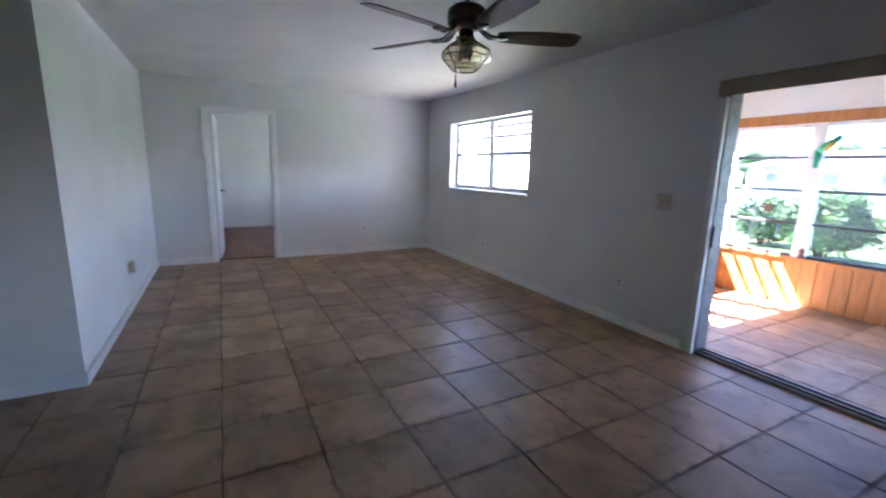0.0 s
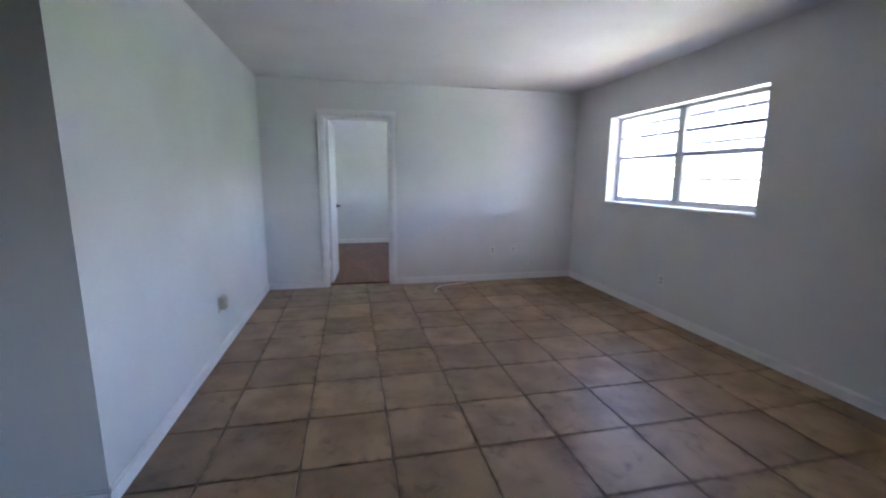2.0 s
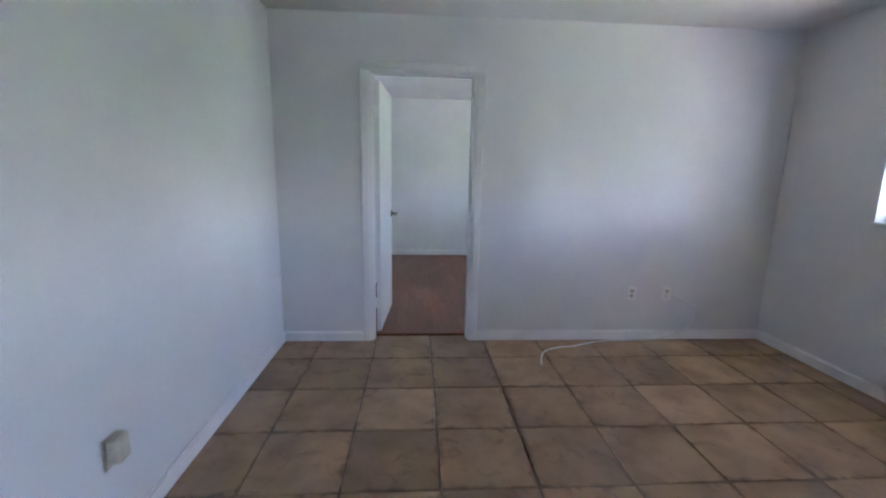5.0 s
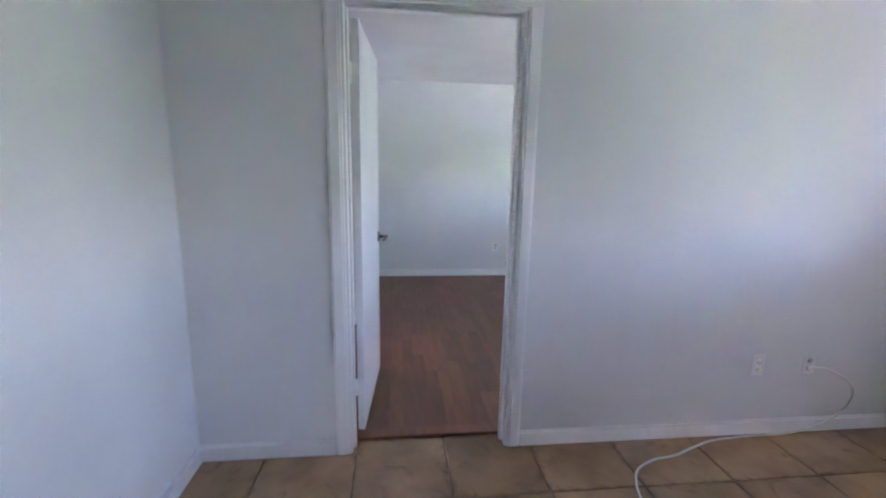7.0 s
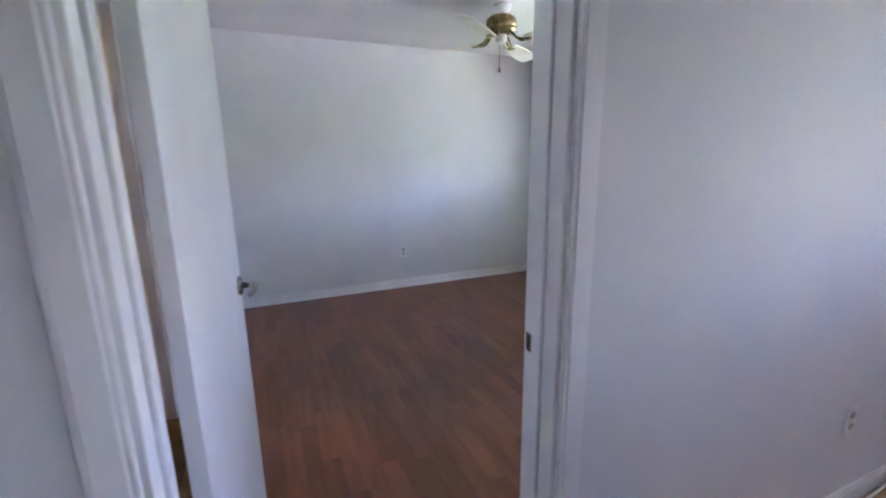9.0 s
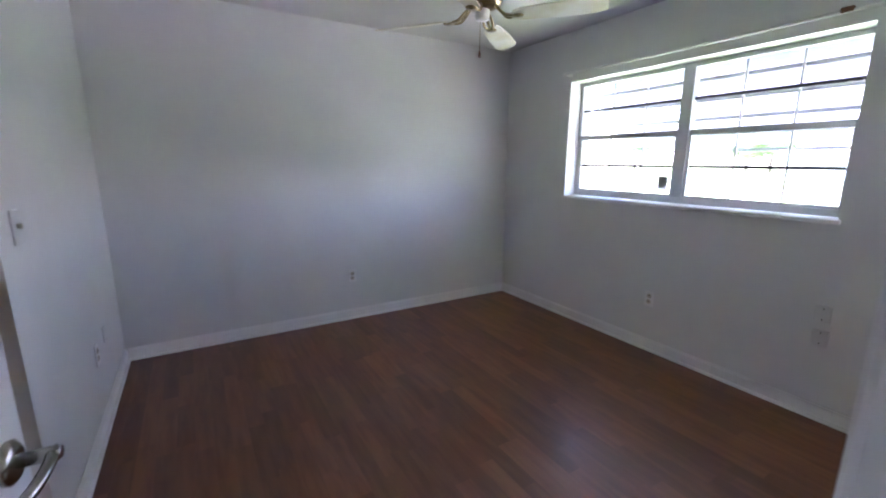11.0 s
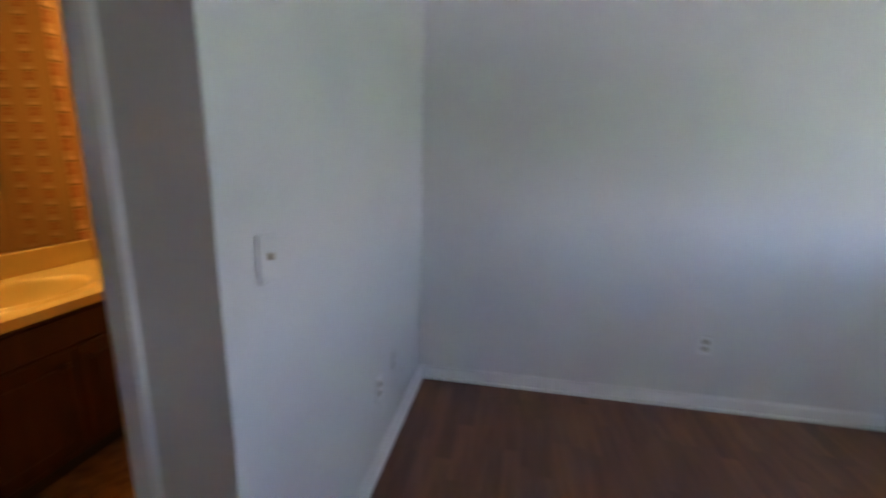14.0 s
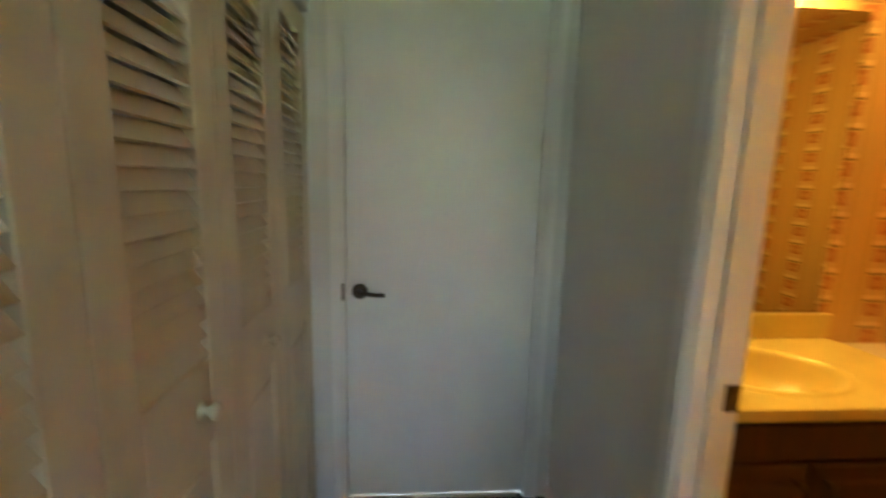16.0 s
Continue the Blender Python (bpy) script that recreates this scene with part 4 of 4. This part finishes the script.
structure("closet_head_trim", TRIM, "white painted trim above the closet doors", "trim", (-1.80, -0.2, HY0 + 0.0005, HY0 + 0.014, 2.05, 2.11), bevel=0.003)

# ---- bathroom ----
VX, VY0, VY1 = -1.225, 8.41, 9.53
van = thing("vanity_cabinet", Matrix(), "dark stained wooden vanity cabinet with two doors", "cabinet")
boxes("body", DARKWOOD, van, (TX + 0.002, VX - 0.02, VY0 + 0.002, VY1 - 0.03, 0.1, 0.62), bevel=0.002)
boxes("face_frame", DARKWOOD, van, (VX - 0.04, VX - 0.02, VY0 + 0.002, VY1 - 0.03, 0.621, 0.749))
boxes("end_panel", DARKWOOD, van, (TX + 0.002, VX - 0.041, VY1 - 0.05, VY1 - 0.03, 0.621, 0.749))
# Toe kick coloured near-black, putting the shade of the recess into it.
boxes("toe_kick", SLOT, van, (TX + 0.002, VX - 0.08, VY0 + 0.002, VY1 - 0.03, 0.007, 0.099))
boxes("drawer_front", DARKWOOD, van, (VX - 0.019, VX - 0.002, VY0 + 0.05, VY1 - 0.07, 0.60, 0.725), bevel=0.005)
for a, b, kx in ((VY0 + 0.05, VY0 + 0.505, -1), (VY0 + 0.515, VY1 - 0.07, 1)):
    d = boxes("door", DARKWOOD, van, (VX - 0.019, VX - 0.002, a, b, 0.13, 0.585), (VX - 0.002, VX + 0.004, a + 0.06, b - 0.06, 0.19, 0.525), bevel=0.005)
    y = b - 0.045 if kx < 0 else a + 0.045
    bm = bmesh.new()
    lathe(bm, [(0.006, 0), (0.006, 0.012), (0.014, 0.02), (0.012, 0.028), (0.001, 0.03)], 14, Matrix.Translation((VX - 0.002, y, 0.53)) @ Matrix.Rotation(radians(90), 4, "Y"))
    part("door_knob", bm, BRONZE, d)

top = thing("washbasin", Matrix(), "cream cultured marble washbasin top with an oval bowl", "washbasin")
bm = bmesh.new()
cx, cy, rx, ry, zt = -1.48, 8.95, 0.185, 0.26, 0.79
n = 48
X0, X1, Y0, Y1 = TX + 0.001, VX + 0.018, VY0 - 0.002, VY1 + 0.006
outer, inner = [], []
for i in range(n):
    a = 2 * math.pi * i / n
    c, s = math.cos(a), math.sin(a)
    k = min(((X1 - cx) / c) if c > 1e-6 else ((X0 - cx) / c) if c < -1e-6 else 9, ((Y1 - cy) / s) if s > 1e-6 else ((Y0 - cy) / s) if s < -1e-6 else 9)
    outer.append(bm.verts.new((cx + k * c, cy + k * s, zt)))
prof = [(1.14, 0.0), (1.11, 0.01), (1.05, 0.013), (0.99, 0.006), (0.95, -0.012), (0.88, -0.06), (0.7, -0.11), (0.4, -0.135), (0.1, -0.14)]
rings = [outer] + [[bm.verts.new((cx + k * rx * math.cos(2 * math.pi * i / n), cy + k * ry * math.sin(2 * math.pi * i / n), zt + dz)) for i in range(n)] for k, dz in prof]
for a, b in zip(rings, rings[1:]):
    for i in range(n):
        f = bm.faces.new((a[i], a[(i + 1) % n], b[(i + 1) % n], b[i]))
        f.smooth = a is not outer
bm.faces.new(rings[-1])
low = [bm.verts.new(v.co - Vector((0, 0, 0.04))) for v in outer]
for i in range(n):
    bm.faces.new((outer[i], low[i], low[(i + 1) % n], outer[(i + 1) % n]))
part("countertop", bm, MARBLE, top)
boxes("backsplash", MARBLE, top, (TX + 0.001, TX + 0.022, Y0, Y1 - 0.004, zt + 0.001, zt + 0.115), bevel=0.004)
bm = bmesh.new()
lathe(bm, [(0.001, 0), (0.02, 0), (0.021, 0.004), (0.001, 0.005)], 16, Matrix.Translation((cx, cy, zt - 0.141)))
part("drain", bm, CHROME, top)

fa = thing("faucet", pose(-1.715, 8.93, 0.791), "chrome single-lever faucet on the vanity", "faucet")
boxes("base", CHROME, fa, (-0.028, 0.028, -0.075, 0.075, 0, 0.014), bevel=0.006)
bm = bmesh.new()
lathe(bm, [(0.026, 0.012), (0.024, 0.05), (0.028, 0.075), (0.02, 0.1), (0.002, 0.108)], 18)
part("body", bm, CHROME, fa)
bm = bmesh.new()
tube(bm, smooth_path([(0.0, 0, 0.045), (0.06, 0, 0.07), (0.12, 0, 0.06), (0.135, 0, 0.04)], 5), 0.012, 10)
part("spout", bm, CHROME, fa)
bm = bmesh.new()
tube(bm, [(0, 0, 0.1), (-0.015, 0.02, 0.13), (0.03, 0.0, 0.145)], 0.008, 8)
part("handle", bm, CHROME, fa)

mi = thing("mirror", Matrix(), "large frameless mirror above the vanity", "mirror")
boxes("glass", MIRROR, mi, (TX + 0.0005, TX + 0.006, 8.42, 9.475, 0.91, 2.17))
boxes("bottom_channel", CHROME, mi, (TX + 0.0005, TX + 0.01, 8.42, 9.475, 0.906, 0.916))

vl = thing("vanity_light", Matrix(), "lit brass wall lamp with glowing shade above the mirror", "wall lamp")
boxes("back_plate", BRASS, vl, (TX + 0.001, TX + 0.025, 8.62, 9.36, 2.24, 2.38), bevel=0.006)
for y in (8.76, 9.11):
    bm = bmesh.new()
    lathe(bm, [(0.02, 0.0), (0.03, -0.02), (0.055, -0.05), (0.066, -0.09), (0.06, -0.12), (0.001, -0.125)], 20, Matrix.Translation((TX + 0.1, y, 2.34)), 1.0, 1.9)
    part("shade", bm, BULB, vl, "glowing frosted glass shade")
    bm = bmesh.new()
    tube(bm, [(TX + 0.02, y, 2.33), (TX + 0.07, y, 2.36), (TX + 0.1, y, 2.345)], 0.01, 8)
    part("arm", bm, BRASS, vl)

TY = 9.79
to = thing("toilet", pose(TX, TY, 0.0), "white porcelain toilet with a closed lid", "toilet")
bm = bmesh.new()
box(bm, 0.005, 0.2, -0.235, 0.235, 0.4, 0.725, bevel=0.025, seg=3)
part("tank", bm, PORCELAIN, to)
bm = bmesh.new()
box(bm, 0.0, 0.212, -0.245, 0.245, 0.727, 0.765, bevel=0.014, seg=3)
part("tank_lid", bm, PORCELAIN, to)
bm = bmesh.new()
tube(bm, [(0.2, -0.17, 0.66), (0.225, -0.17, 0.66), (0.23, -0.11, 0.65)], 0.008, 8)
part("flush_handle", bm, CHROME, to)
bm = bmesh.new()
lathe(bm, [(0.115, 0.006), (0.12, 0.03), (0.1, 0.1), (0.105, 0.2), (0.15, 0.3), (0.185, 0.36), (0.188, 0.39), (0.001, 0.392)], 28, Matrix.Translation((0.54, 0, 0)), 1.5, 1.0)
box(bm, 0.12, 0.4, -0.1, 0.1, 0.02, 0.398, bevel=0.03, seg=2)
part("bowl", bm, PORCELAIN, to)
bm = bmesh.new()
lathe(bm, [(0.19, 0.394), (0.194, 0.4), (0.192, 0.412), (0.001, 0.413)], 32, Matrix.Translation((0.55, 0, 0)), 1.5, 1.0)
part("seat", bm, PORCELAIN, to)
bm = bmesh.new()
lathe(bm, [(0.19, 0.417), (0.194, 0.424), (0.186, 0.436), (0.1, 0.442), (0.001, 0.443)], 32, Matrix.Translation((0.55, 0, 0)), 1.5, 1.0)
part("lid", bm, PORCELAIN, to)

# ---- laminate boards ----
floor_bed = bpy.data.objects["floor_bedroom"]
rnd = random.Random(11)
plank_mesh = {}


def plank(x, y, w, ln, ob_parent):
    key = (round(w, 3), round(ln, 2))
    if key not in plank_mesh:
        bm = bmesh.new()
        box(bm, 0.00005, w - 0.00005, 0.00005, key[1] - 0.00005, 0.0, 0.009)
        plank_mesh[key] = mesh_of("plank", bm, LAMI)
    o = new("plank", plank_mesh[key])
    o.parent = ob_parent
    o.location = (x, y, 0.0025)


PW = 0.08
nx = int((BE - BX + 0.09) / PW) + 1
for i in range(nx):
    x = BX + PW * i
    w = min(PW, BE - x)
    if w < 0.01:
        continue
    y = YB - 0.012
    ln = rnd.choice((0.15, 0.25, 0.3, 0.4))
    while y < BN - 0.01:
        ln = round(min(ln, BN - y), 2)
        if ln < 0.02:
            break
        plank(x, y, w, ln, floor_bed)
        y += ln
        ln = rnd.choice((0.4, 0.44, 0.5, 0.56))

# ---- floor tiles ----
P = 0.434
floor_l = bpy.data.objects["floor_slab"]
tile_mesh = []
for k in range(5):
    rr = random.Random(100 + k)
    bm = bmesh.new()
    h = P / 2 - 0.0012
    ring = []
    for s in range(4):
        for j in range(5):
            t = -1 + 2 * j / 5
            p = [(t, -1), (1, t), (-t, 1), (-1, -t)][s]
            q = h - abs(rr.gauss(0, 0.0018)) - (0.004 if j == 0 else 0)
            ring.append((p[0] * q, p[1] * q))
    topv = [bm.verts.new((x * 0.988, y * 0.988, rr.uniform(-0.0006, 0.0004))) for x, y in ring]
    botv = [bm.verts.new((x, y, -0.004)) for x, y in ring]
    bm.faces.new(topv)
    for i in range(20):
        bm.faces.new((topv[i - 1], botv[i - 1], botv[i], topv[i]))
    tile_mesh.append(mesh_of("tile", bm, TILE))
rest = bmesh.new()
rnd = random.Random(5)
for i in range(-10, 14):
    for j in range(-18, 6):
        x = 0.175 + P * (i + 0.5)
        y = 4.455 + P * (j + 0.5)
        if x < -4.1 or x > SX or y < -3.05 or (x < XL and y > YC) or (x > 3.45 and y > SN) or y > YD + P / 2 + 0.02:
            continue
        tilt = pose(x, y, rnd.uniform(-0.0008, 0.0004), rnd.gauss(0, 0.06), rnd.gauss(0, 0.06), rnd.gauss(0, 0.25))
        if x > -1.3 and y > -0.9:
            o = new("tile", tile_mesh[rnd.randrange(5)])
            o.parent = floor_l
            o.matrix_basis = tilt @ pose(0, 0, 0, 0, 0, 90 * rnd.randrange(4))
        else:
            vs = [rest.verts.new(tilt @ Vector((a * (P / 2 - 0.004), b * (P / 2 - 0.004), 0))) for a, b in ((-1, -1), (1, -1), (1, 1), (-1, 1))]
            f = rest.faces.new(vs)
            g = bmesh.ops.extrude_discrete_faces(rest, faces=[f])
            for v in vs:
                v.co.z -= 0.004
t = part("tile_field", rest, TILE, floor_l)
tagged(t, kind="stuff")
